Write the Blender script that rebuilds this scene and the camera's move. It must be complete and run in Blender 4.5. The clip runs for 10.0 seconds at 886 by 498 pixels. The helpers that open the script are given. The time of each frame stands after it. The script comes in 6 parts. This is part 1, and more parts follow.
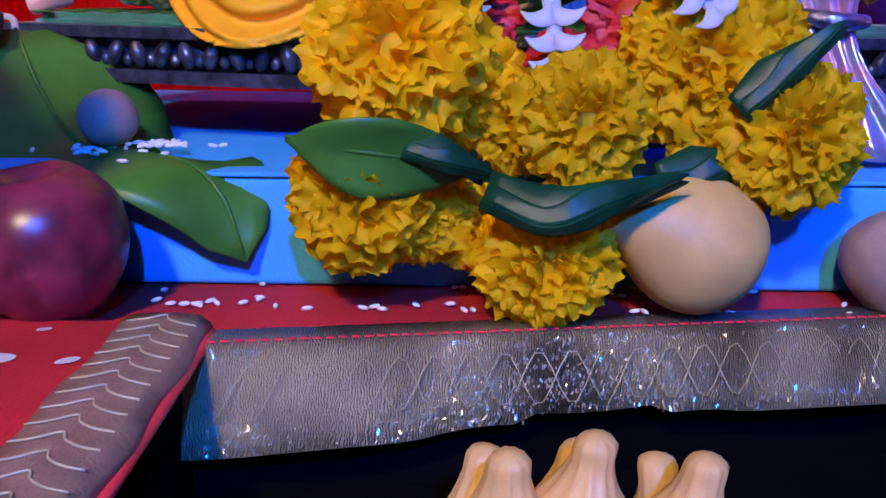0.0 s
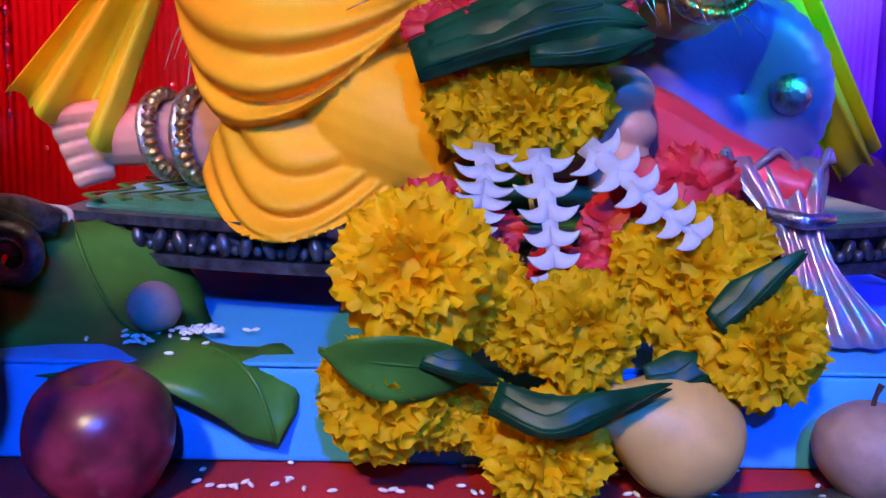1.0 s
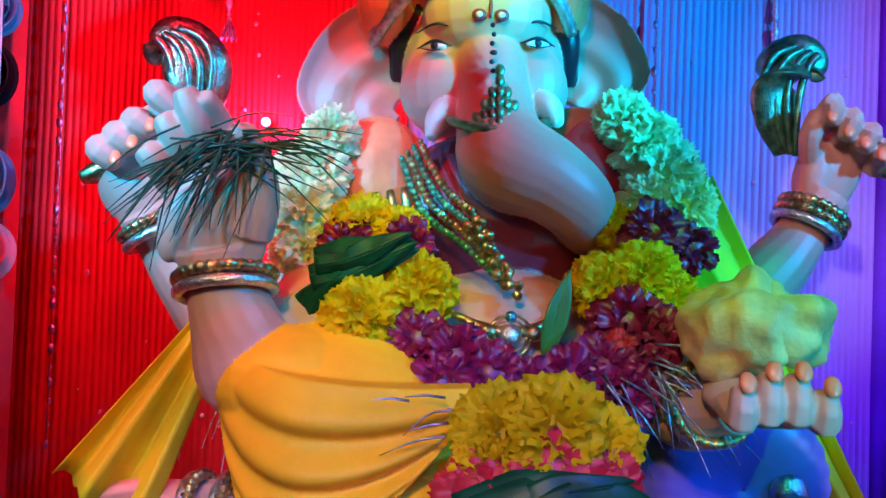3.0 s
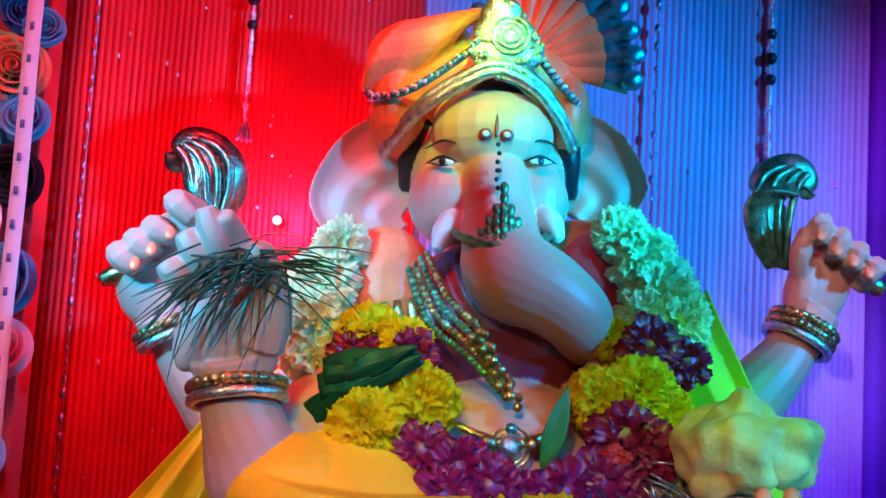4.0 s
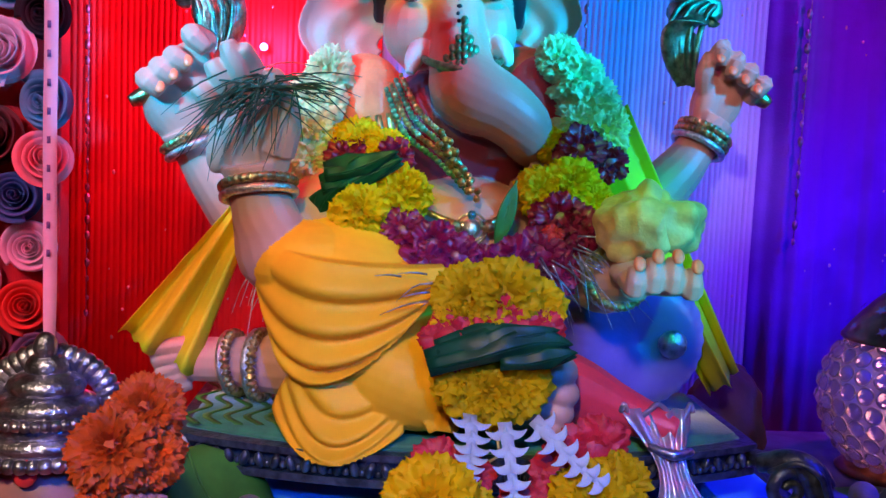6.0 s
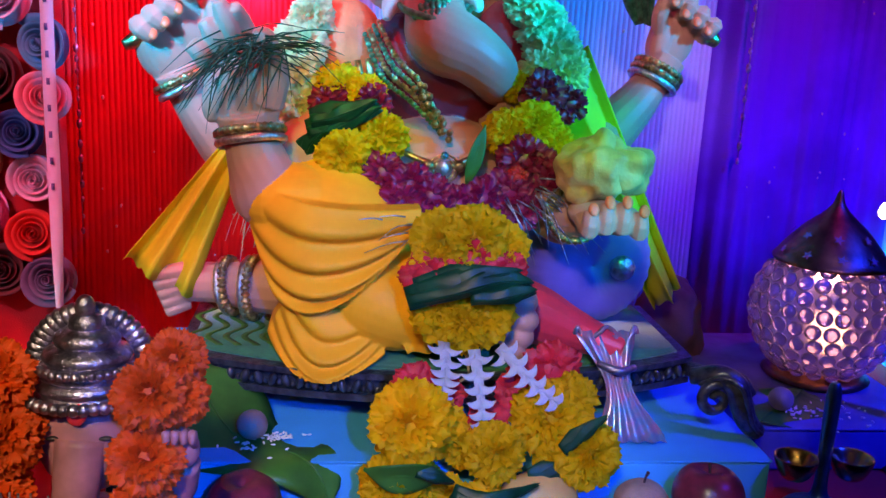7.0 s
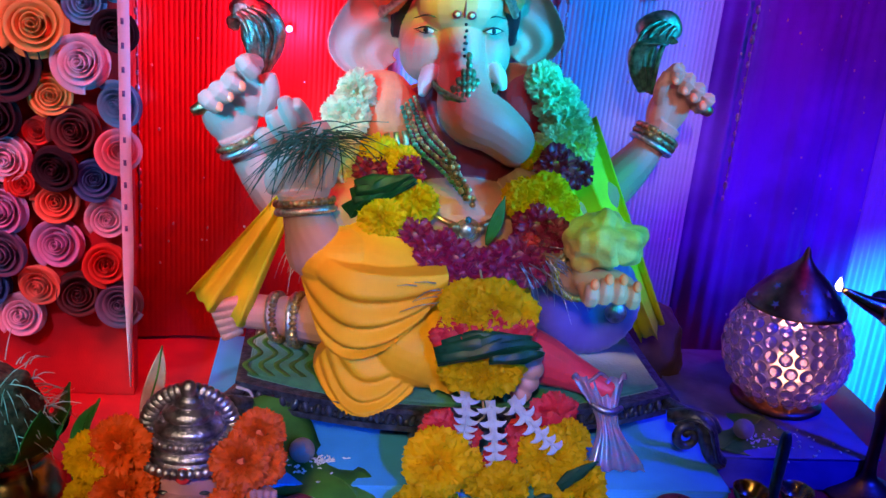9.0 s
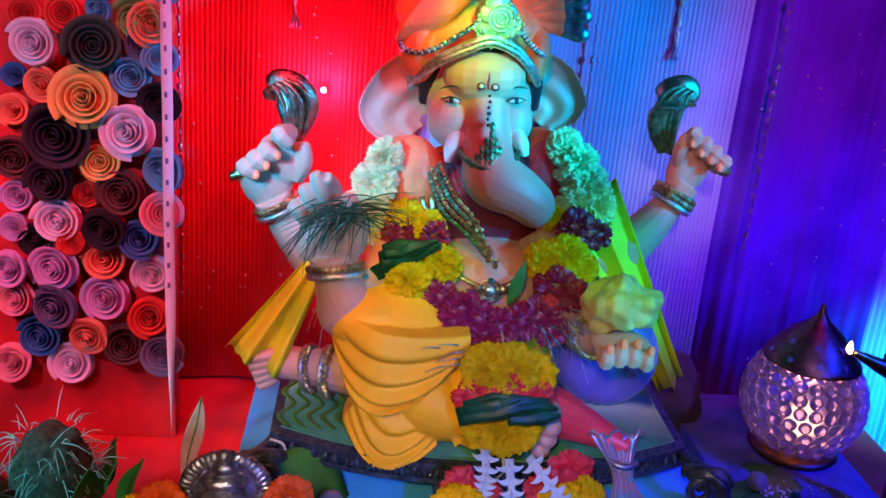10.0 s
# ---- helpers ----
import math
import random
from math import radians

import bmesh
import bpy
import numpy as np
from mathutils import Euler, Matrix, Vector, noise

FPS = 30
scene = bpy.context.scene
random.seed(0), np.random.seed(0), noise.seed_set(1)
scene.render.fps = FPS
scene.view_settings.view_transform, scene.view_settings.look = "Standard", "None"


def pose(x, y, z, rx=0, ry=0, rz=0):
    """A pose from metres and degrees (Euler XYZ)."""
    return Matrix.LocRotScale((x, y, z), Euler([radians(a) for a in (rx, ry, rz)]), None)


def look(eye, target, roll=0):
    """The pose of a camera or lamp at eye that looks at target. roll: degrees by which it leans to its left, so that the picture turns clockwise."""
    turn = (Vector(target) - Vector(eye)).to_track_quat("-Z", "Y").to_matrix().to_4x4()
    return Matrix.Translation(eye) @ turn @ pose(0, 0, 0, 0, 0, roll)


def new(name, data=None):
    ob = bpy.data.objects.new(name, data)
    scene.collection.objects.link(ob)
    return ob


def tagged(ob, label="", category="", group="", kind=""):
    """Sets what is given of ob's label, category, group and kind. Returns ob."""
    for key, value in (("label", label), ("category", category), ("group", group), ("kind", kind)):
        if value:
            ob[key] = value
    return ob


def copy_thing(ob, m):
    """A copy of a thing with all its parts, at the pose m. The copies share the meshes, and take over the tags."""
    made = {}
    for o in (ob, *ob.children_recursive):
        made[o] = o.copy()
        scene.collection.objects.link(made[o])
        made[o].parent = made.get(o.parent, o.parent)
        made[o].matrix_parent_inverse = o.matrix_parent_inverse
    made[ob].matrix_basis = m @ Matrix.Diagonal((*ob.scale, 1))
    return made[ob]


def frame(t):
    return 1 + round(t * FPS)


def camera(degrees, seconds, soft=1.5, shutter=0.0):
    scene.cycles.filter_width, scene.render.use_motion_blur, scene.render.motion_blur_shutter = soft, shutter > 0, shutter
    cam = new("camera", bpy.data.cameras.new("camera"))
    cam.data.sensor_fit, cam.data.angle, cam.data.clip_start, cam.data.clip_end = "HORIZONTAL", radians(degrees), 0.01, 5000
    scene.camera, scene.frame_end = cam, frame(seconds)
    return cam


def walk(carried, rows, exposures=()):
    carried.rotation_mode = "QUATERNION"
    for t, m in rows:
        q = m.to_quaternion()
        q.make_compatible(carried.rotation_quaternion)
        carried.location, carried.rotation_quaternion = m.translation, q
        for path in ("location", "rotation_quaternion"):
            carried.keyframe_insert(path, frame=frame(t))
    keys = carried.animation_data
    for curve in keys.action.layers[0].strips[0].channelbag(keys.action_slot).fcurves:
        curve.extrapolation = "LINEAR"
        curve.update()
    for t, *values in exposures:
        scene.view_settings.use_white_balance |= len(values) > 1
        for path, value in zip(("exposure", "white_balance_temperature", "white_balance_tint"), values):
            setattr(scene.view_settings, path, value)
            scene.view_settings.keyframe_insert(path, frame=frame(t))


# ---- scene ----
cam = camera(50.1, 10.0, soft=1.5)
# seconds, eye, target, roll
PATH = [
    (0.0, (-0.003, 0.008, 0.166), (0.023, 1.942, -0.342), 1.0),
    (0.5, (-0.005, -0.010, 0.185), (0.020, 1.946, -0.230), 0.7),
    (1.0, (-0.008, -0.026, 0.216), (0.009, 1.947, -0.107), 1.1),
    (1.5, (-0.009, -0.031, 0.252), (0.000, 1.960, 0.064), 1.2),
    (2.0, (-0.012, -0.037, 0.283), (-0.008, 1.961, 0.196), 1.3),
    (2.5, (-0.020, -0.048, 0.317), (-0.025, 1.952, 0.314), 1.5),
    (3.0, (-0.022, -0.060, 0.346), (-0.023, 1.939, 0.406), 2.0),
    (4.5, (-0.033, -0.112, 0.379), (-0.036, 1.875, 0.611), 3.6),
    (5.0, (-0.038, -0.149, 0.366), (-0.022, 1.836, 0.605), 3.5),
    (5.5, (-0.043, -0.197, 0.347), (0.038, 1.802, 0.357), 3.0),
    (6.0, (-0.055, -0.245, 0.365), (0.084, 1.741, 0.182), 2.5),
    (7.5, (-0.088, -0.344, 0.485), (0.166, 1.565, -0.054), 3.6),
    (8.0, (-0.110, -0.368, 0.535), (0.147, 1.534, -0.024), 4.6),
    (8.5, (-0.130, -0.389, 0.576), (0.127, 1.498, -0.034), 5.5),
    (9.0, (-0.130, -0.406, 0.609), (0.128, 1.467, -0.040), 5.4),
    (9.5, (-0.131, -0.419, 0.657), (0.107, 1.456, 0.002), 4.9),
    (10.0, (-0.122, -0.431, 0.688), (0.052, 1.449, 0.029), 4.9),
]
walk(cam, [(t, look(eye, target, roll)) for t, eye, target, roll in PATH],
     exposures=[(0.0, -0.25), (1.0, -0.28), (1.5, -0.44), (3.0, -0.68), (5.0, -0.68), (7.5, -0.78), (10.0, -0.84)])

# ---- light: coloured party lamps round the shrine, added unseen fills, and the oil lamps ----
world = bpy.data.worlds.new("world")
scene.world = world
world.use_nodes = True
world.node_tree.nodes["Background"].inputs[0].default_value = (0.25, 0.3, 0.5, 1)
world.node_tree.nodes["Background"].inputs[1].default_value = 0.05


def lamp(name, kind, eye, target, watts, colour, size=0.1, angle=40, blend=0.5):
    data = bpy.data.lights.new(name, kind)
    data.energy, data.color = watts, colour
    if kind == "AREA":
        data.size = size
    else:
        data.shadow_soft_size = size
    if kind == "SPOT":
        data.spot_size, data.spot_blend = radians(angle), blend
    ob = new(name, data)
    ob.matrix_world = look(eye, target)
    return ob


# unseen warm key, added and narrowed to the drapery and lower flowers
lamp("warm_key", "SPOT", (-0.30, -0.85, 1.05), (-0.04, 0.40, 0.13), 100, (1.0, 0.77, 0.42), 0.06, 26, 0.7)
lamp("cyan_lamp", "SPOT", (1.05, -0.15, 0.80), (0.14, 0.60, 0.50), 225, (0.0, 0.36, 1.0), 0.03, 34, 1.0)
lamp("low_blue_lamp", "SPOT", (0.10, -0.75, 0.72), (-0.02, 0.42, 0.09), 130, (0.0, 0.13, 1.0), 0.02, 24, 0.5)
lamp("side_blue_lamp", "SPOT", (-0.70, -0.10, 0.72), (-0.19, 0.52, 0.435), 200, (0.0, 0.48, 1.0), 0.02, 15, 0.7)
lamp("face_cyan_lamp", "SPOT", (0.72, -0.12, 0.56), (0.050, 0.590, 0.480), 190, (0.0, 0.60, 1.0), 0.02, 9, 0.6)
lamp("blue_lamp", "SPOT", (0.98, -0.12, 1.05), (0.56, 0.62, 0.02), 215, (0.002, 0.012, 1.0), 0.05, 46, 0.9)
lamp("red_spot", "SPOT", (-0.16, 0.05, 1.20), (-0.28, 0.77, 0.34), 66, (1.0, 0.012, 0.05), 0.05, 46, 0.9)
lamp("green_lamp", "SPOT", (0.10, -0.40, 1.25), (-0.004, 0.575, 0.572), 210, (0.02, 1.0, 0.08), 0.01, 6.2, 0.7)
lamp("green_lamp", "SPOT", (0.06, -0.50, 1.00), (0.006, 0.572, 0.592), 240, (0.02, 1.0, 0.10), 0.01, 3.2, 0.5)
lamp("green_lamp", "SPOT", (0.30, -0.40, 1.15), (0.170, 0.50, 0.356), 92, (0.03, 1.0, 0.05), 0.01, 10.5, 0.9)
lamp("green_lamp", "SPOT", (-0.10, -0.40, 1.25), (-0.06, 0.52, 0.360), 80, (0.03, 1.0, 0.05), 0.01, 7, 0.9)
lamp("violet_lamp", "SPOT", (0.5, 0.2, 1.3), (0.46, 0.78, 0.4), 85, (0.80, 0.01, 0.7), 0.04, 30, 0.9)
# unseen warm fill, added to lift the turban
lamp("coral_turban_fill", "SPOT", (-0.45, -0.55, 1.1), (-0.038, 0.60, 0.592), 84, (1.0, 0.26, 0.22), 0.03, 9.5, 0.6)
lamp("low_cyan_lamp", "SPOT", (0.62, -0.28, 0.24), (0.150, 0.43, 0.290), 62, (0.0, 0.62, 1.0), 0.02, 7.5, 0.7)
# unseen front fill, added to brighten the crystal globe
lamp("lilac_crystal_fill", "SPOT", (0.20, -0.45, 0.85), (0.425, 0.565, 0.175), 44, (0.22, 0.18, 1.0), 0.02, 9, 0.9)
# unseen rosy fill, added because the far palm stays dark
lamp("rose_palm_fill", "SPOT", (-0.05, -0.60, 0.95), (0.262, 0.62, 0.440), 60, (1.0, 0.62, 0.66), 0.02, 8, 0.9)
lamp("low_cyan_lamp", "SPOT", (0.95, 0.10, 0.7), (0.66, 0.79, 0.05), 420, (0.0, 0.72, 1.0), 0.03, 20, 0.9)
lamp("corner_cyan_lamp", "SPOT", (-0.85, -0.15, 0.55), (-0.42, 0.36, 0.20), 42, (0.0, 0.75, 1.0), 0.02, 17, 0.8)
# unseen pinkish fill: one average of the changing colours on the roses
lamp("pink_rose_fill", "SPOT", (-0.75, -0.30, 0.95), (-0.48, 0.60, 0.34), 46, (0.95, 0.50, 0.90), 0.06, 38, 0.8)
# second red one, unseen, added to brighten the rose board's lower part
lamp("red_spot", "SPOT", (-0.80, 0.18, 0.85), (-0.40, 0.72, 0.13), 52, (1.0, 0.02, 0.05), 0.04, 27, 0.8)


# ---- materials ----
def material(name, colour, rough=0.6, metal=0.0, vary=0.25, scale=60.0, bump=0.15, sheen=0.0, colour2=None, trans=0.0, emit=None, fine=6.0, spread=0.0, shine=0.5):
    m = bpy.data.materials.new(name)
    m.use_nodes = True
    n, l = m.node_tree.nodes, m.node_tree.links
    b = n["Principled BSDF"]
    tc = n.new("ShaderNodeTexCoord")
    big, small = n.new("ShaderNodeTexNoise"), n.new("ShaderNodeTexNoise")
    big.inputs["Scale"].default_value, small.inputs["Scale"].default_value = scale, scale * fine
    big.inputs["Detail"].default_value = 4
    for k in (big, small):
        l.new(tc.outputs["Object"], k.inputs["Vector"])
    ramp = n.new("ShaderNodeValToRGB")
    dark = colour2 or tuple(c * (1 - vary) for c in colour)
    light = colour if colour2 else tuple(min(1, c * (1 + vary * 0.6)) for c in colour)
    ramp.color_ramp.elements[0].position, ramp.color_ramp.elements[1].position = 0.35, 0.65
    ramp.color_ramp.elements[0].color, ramp.color_ramp.elements[1].color = (*dark, 1), (*light, 1)
    l.new(big.outputs["Fac"], ramp.inputs["Fac"])
    out = ramp.outputs["Color"]
    if spread:
        info, hsv = n.new("ShaderNodeObjectInfo"), n.new("ShaderNodeHueSaturation")
        rng = n.new("ShaderNodeMapRange")
        rng.inputs["To Min"].default_value, rng.inputs["To Max"].default_value = 1 - spread, 1 + spread
        l.new(info.outputs["Random"], rng.inputs["Value"])
        l.new(rng.outputs["Result"], hsv.inputs["Value"])
        l.new(out, hsv.inputs["Color"])
        out = hsv.outputs["Color"]
    l.new(out, b.inputs["Base Color"])
    b.inputs["Roughness"].default_value, b.inputs["Metallic"].default_value = rough, metal
    b.inputs["Sheen Weight"].default_value = sheen
    b.inputs["Specular IOR Level"].default_value = shine
    if bump:
        bp = n.new("ShaderNodeBump")
        bp.inputs["Strength"].default_value, bp.inputs["Distance"].default_value = bump, 0.001
        l.new(small.outputs["Fac"], bp.inputs["Height"])
        l.new(bp.outputs["Normal"], b.inputs["Normal"])
    if trans:
        t, mix = n.new("ShaderNodeBsdfTranslucent"), n.new("ShaderNodeMixShader")
        l.new(out, t.inputs["Color"])
        mix.inputs["Fac"].default_value = trans
        l.new(b.outputs[0], mix.inputs[1])
        l.new(t.outputs[0], mix.inputs[2])
        l.new(mix.outputs[0], n["Material Output"].inputs[0])
    if emit:
        b.inputs["Emission Color"].default_value, b.inputs["Emission Strength"].default_value = (*emit[:3], 1), emit[3]
    return m


M = {
    "skin": material("painted_plaster_skin", (0.58, 0.29, 0.21), 0.46, vary=0.08, scale=20, bump=0.03),
    "dhoti": material("yellow_painted_drapery", (0.98, 0.44, 0.015), 0.55, vary=0.10, scale=25, bump=0.05, shine=0.2),
    "orange": material("orange_painted_cloth", (1.0, 0.24, 0.09), 0.45, vary=0.18, scale=60, bump=0.2),
    "redpaint": material("red_painted_cloth", (0.80, 0.04, 0.06), 0.4, vary=0.15, scale=40, bump=0.1),
    # shade on the chest, and the painted forehead mark
    "maroonshade_and_mark": material("maroon_shade_and_mark", (0.22, 0.02, 0.04), 0.4, vary=0.2, scale=40, bump=0.1),
    # for the specks that stand for laser light, and for pendant beads
    "sequin": material("pale_laser_dot_and_bead", (0.95, 0.9, 0.95), 0.25, 0.5, vary=0.1, bump=0),
    "plume_and_litgreen": material("dark_green_and_green_lit_gilt", (0.14, 0.38, 0.20), 0.3, 0.8, vary=0.5, scale=150, bump=0.5),
    "tealmetal": material("dark_teal_metal", (0.10, 0.26, 0.28), 0.35, 0.8, vary=0.3, scale=60, bump=0.2),
    "boxcloth": material("violet_blue_box_cloth", (0.10, 0.09, 0.34), 0.7, vary=0.3, scale=25, bump=0.3),
    "glint": material("silver_glint_thread", (0.70, 0.62, 0.50), 0.22, 0.55, vary=0.2, scale=200, bump=0),
    "gold": material("antique_gold", (0.62, 0.46, 0.20), 0.3, 1.0, vary=0.5, scale=160, bump=0.7, fine=3),
    "crest": material("embossed_silver_gilt", (0.66, 0.70, 0.62), 0.36, 1.0, vary=0.35, scale=220, bump=0.9, fine=3),
    "darkgilt": material("copper_gilt", (0.50, 0.30, 0.22), 0.28, 1.0, vary=0.5, scale=160, bump=0.7, fine=3),
    "teal": material("teal_foil", (0.10, 0.45, 0.50), 0.25, 0.8, vary=0.5, scale=150, bump=0.5),
    "black": material("black_paint", (0.012, 0.012, 0.02), 0.35, vary=0.2),
    "white": material("white_paint", (0.68, 0.66, 0.60), 0.35, vary=0.04, bump=0.03),
    "nail": material("coral_nail_paint", (1.0, 0.22, 0.09), 0.3, vary=0.1, bump=0),
    "silver": material("pressed_silver_foil", (0.46, 0.42, 0.60), 0.38, 1.0, vary=0.5, scale=120, bump=1.0, fine=3),
    "marigold": material("yellow_marigold_petals", (1.0, 0.63, 0.005), 0.6, vary=0.12, scale=90, bump=0.2, trans=0.55, spread=0.10, shine=0.25),
    "marigold_orange": material("orange_marigold_petals", (0.80, 0.085, 0.003), 0.6, vary=0.2, scale=90, bump=0.2, trans=0.3, spread=0.12),
    "cream": material("cream_flower_petals", (0.82, 0.74, 0.38), 0.6, vary=0.15, scale=90, bump=0.2, trans=0.3),
    "maroon": material("maroon_flower_petals", (0.30, 0.006, 0.06), 0.35, vary=0.35, scale=80, bump=0.2, trans=0.15),
    "redpetal": material("red_petals", (0.70, 0.015, 0.03), 0.5, vary=0.25, scale=80, bump=0.2, trans=0.25),
    "leaf": material("green_betel_leaf", (0.06, 0.21, 0.025), 0.42, vary=0.35, scale=30, bump=0.3, trans=0.2),
    "darkleaf": material("dark_glossy_leaf", (0.006, 0.052, 0.022), 0.36, vary=0.5, scale=40, bump=0.3, shine=0.16),
    "grass": material("dark_green_grass", (0.015, 0.06, 0.03), 0.5, vary=0.4, scale=60, bump=0),
    "paper": material("white_cut_paper", (0.56, 0.57, 0.64), 0.6, vary=0.08, scale=60, bump=0.1, trans=0.15),
    "velvet": material("green_velvet", (0.02, 0.17, 0.06), 0.6, vary=0.3, scale=50, bump=0.4, sheen=0.5),
    "carved": material("dark_silver_carving", (0.10, 0.11, 0.15), 0.3, 0.7, vary=0.6, scale=120, bump=0.8, fine=3),
    "sheet": material("blue_sheet_cloth", (0.05, 0.38, 0.76), 0.75, vary=0.12, scale=15, bump=0.3, fine=40),
    "redcloth": material("red_table_cloth", (0.55, 0.012, 0.018), 0.75, vary=0.3, scale=12, bump=0.5, fine=60),
    "redcurtain": material("red_pleated_curtain", (0.66, 0.010, 0.016), 0.6, vary=0.2, scale=10, bump=0.3, fine=60),
    "palecurtain": material("pale_lilac_pleated_curtain", (0.36, 0.36, 0.70), 0.6, vary=0.15, scale=8, bump=0.3, fine=60),
    # same cloth as the next, kept paler so the cyan light shows
    "farcurtain": material("blue_lilac_pleated_curtain", (0.24, 0.26, 0.70), 0.6, vary=0.2, scale=8, bump=0.3, fine=60),
    # blue and violet lamplight is put into this base colour
    "bluecurtain": material("violet_lit_sheer_curtain", (0.12, 0.04, 0.60), 0.5, vary=0.35, scale=8, bump=0.3, fine=60),
    "scarf": material("yellow_green_scarf", (0.85, 0.74, 0.02), 0.6, vary=0.12, scale=20, bump=0.2, trans=0.25),
    "bolster": material("blue_violet_satin", (0.16, 0.10, 0.42), 0.38, vary=0.2, scale=25, bump=0.15, sheen=0.2),
    "apple": material("dark_red_apple_skin", (0.19, 0.022, 0.045), 0.3, vary=0.5, scale=70, bump=0.05),
    "pear": material("pale_pear_skin", (0.60, 0.38, 0.12), 0.5, vary=0.12, scale=60, bump=0.15),
    "nut": material("brown_betel_nut", (0.40, 0.26, 0.20), 0.55, vary=0.2, scale=80, bump=0.3),
    "rice": material("white_rice", (0.82, 0.8, 0.74), 0.5, vary=0.05, bump=0),
    "modak": material("steamed_sweet_dough", (0.74, 0.42, 0.14), 0.5, vary=0.15, scale=60, bump=0.2),
    "laddu": material("fried_yellow_sweet", (0.62, 0.36, 0.14), 0.55, vary=0.3, scale=50, bump=0.6),
    "steel": material("polished_steel", (0.6, 0.6, 0.62), 0.18, 1.0, vary=0.1),
    "blacktable": material("black_table_cover", (0.0025, 0.002, 0.003), 0.95, vary=0.4, scale=20, bump=0.4, shine=0.05),
    "brass": material("aged_brass", (0.62, 0.36, 0.14), 0.25, 1.0, vary=0.35, scale=70, bump=0.2),
    "darkbrass": material("dark_brass", (0.30, 0.13, 0.07), 0.42, 1.0, vary=0.4, scale=50, bump=0.2),
    "coir": material("coconut_fibre", (0.12, 0.06, 0.035), 0.9, vary=0.6, scale=150, bump=1.0),
    "fibre": material("pale_husk_threads", (0.50, 0.48, 0.42), 0.6, vary=0.2, bump=0),
    "idol": material("pink_clay_idol", (0.42, 0.17, 0.20), 0.45, vary=0.3, scale=40, bump=0.1),
    "bundle": material("dark_brown_cloth", (0.08, 0.03, 0.03), 0.9, vary=0.4, scale=30, bump=0.6),
    "ribbon": material("printed_white_ribbon", (0.70, 0.72, 0.82), 0.5, vary=0.05, bump=0.05),
    "ribbon_print": material("blue_ribbon_print", (0.12, 0.14, 0.35), 0.5, vary=0.1, bump=0),
    "wall": material("dark_unseen_wall", (0.06, 0.055, 0.07), 0.8, vary=0.1, scale=4, bump=0.2, fine=40),
    "foil": material("iridescent_net_foil", (0.60, 0.26, 0.36), 0.22, 0.55, vary=0.4, scale=90, bump=0.5, fine=3, colour2=(0.22, 0.34, 0.42)),
    "chevron": material("brown_woven_border", (0.36, 0.22, 0.15), 0.5, 0.3, vary=0.2, scale=100, bump=0.5),
    "thread": material("cream_thread", (0.52, 0.44, 0.26), 0.5, 0.2, vary=0.1, bump=0),
    "purple": material("purple_grape_skin", (0.16, 0.06, 0.28), 0.3, vary=0.2),
}


def zari():
    """Silver-gold woven border: fine threads and sparkle."""
    m = material("silver_gold_woven_border", (0.42, 0.34, 0.20), 0.30, 0.45, vary=0.7, scale=22, bump=0.0)
    n, l = m.node_tree.nodes, m.node_tree.links
    tc = n.new("ShaderNodeTexCoord")
    w, v, add, bp = n.new("ShaderNodeTexWave"), n.new("ShaderNodeTexVoronoi"), n.new("ShaderNodeMath"), n.new("ShaderNodeBump")
    w.inputs["Scale"].default_value, w.inputs["Distortion"].default_value = 330, 9.0
    w.inputs["Detail"].default_value = 3
    v.inputs["Scale"].default_value = 520
    l.new(tc.outputs["Object"], w.inputs["Vector"])
    l.new(tc.outputs["Object"], v.inputs["Vector"])
    l.new(w.outputs["Fac"], add.inputs[0])
    l.new(v.outputs["Distance"], add.inputs[1])
    bp.inputs["Strength"].default_value, bp.inputs["Distance"].default_value = 0.9, 0.0008
    l.new(add.outputs[0], bp.inputs["Height"])
    l.new(bp.outputs["Normal"], n["Principled BSDF"].inputs["Normal"])
    return m


M["zari"] = zari()


def glass(name, colour, rough=0.05):
    m = bpy.data.materials.new(name)
    m.use_nodes = True
    b = m.node_tree.nodes["Principled BSDF"]
    b.inputs["Base Color"].default_value = (*colour, 1)
    b.inputs["Roughness"].default_value, b.inputs["Transmission Weight"].default_value = rough, 0.75
    return m


M["crystal"] = glass("faceted_crystal", (0.66, 0.58, 0.96), 0.10)
M["shell"] = glass("lilac_glass_shell", (0.34, 0.28, 0.66), 0.4)


def glow(name, colour, strength):
    m = bpy.data.materials.new(name)
    m.use_nodes = True
    b = m.node_tree.nodes["Principled BSDF"]
    b.inputs["Emission Color"].default_value, b.inputs["Emission Strength"].default_value = (*colour, 1), strength
    return m


M["flame"] = glow("flame", (1.0, 0.75, 0.4), 14)
M["bulb"] = glow("warm_bulb", (1.0, 0.40, 0.16), 20)
M["led"] = glow("pink_led", (1.0, 0.14, 0.34), 16)
M["greenled"] = glow("green_led", (0.1, 1.0, 0.15), 6)


# ---- mesh helpers ----
def smooth(me):
    for p in me.polygons:
        p.use_smooth = True


def part(name, bm, mat, parent=None, label="", flat=False):
    me = bpy.data.meshes.new(name)
    bm.normal_update()
    bm.to_mesh(me)
    bm.free()
    for k in (mat if isinstance(mat, (list, tuple)) else [mat]):
        me.materials.append(M[k] if isinstance(k, str) else k)
    if not flat:
        smooth(me)
    ob = new(name, me)
    if parent:
        ob.parent = parent
    if label:
        ob["label"] = label
    return ob


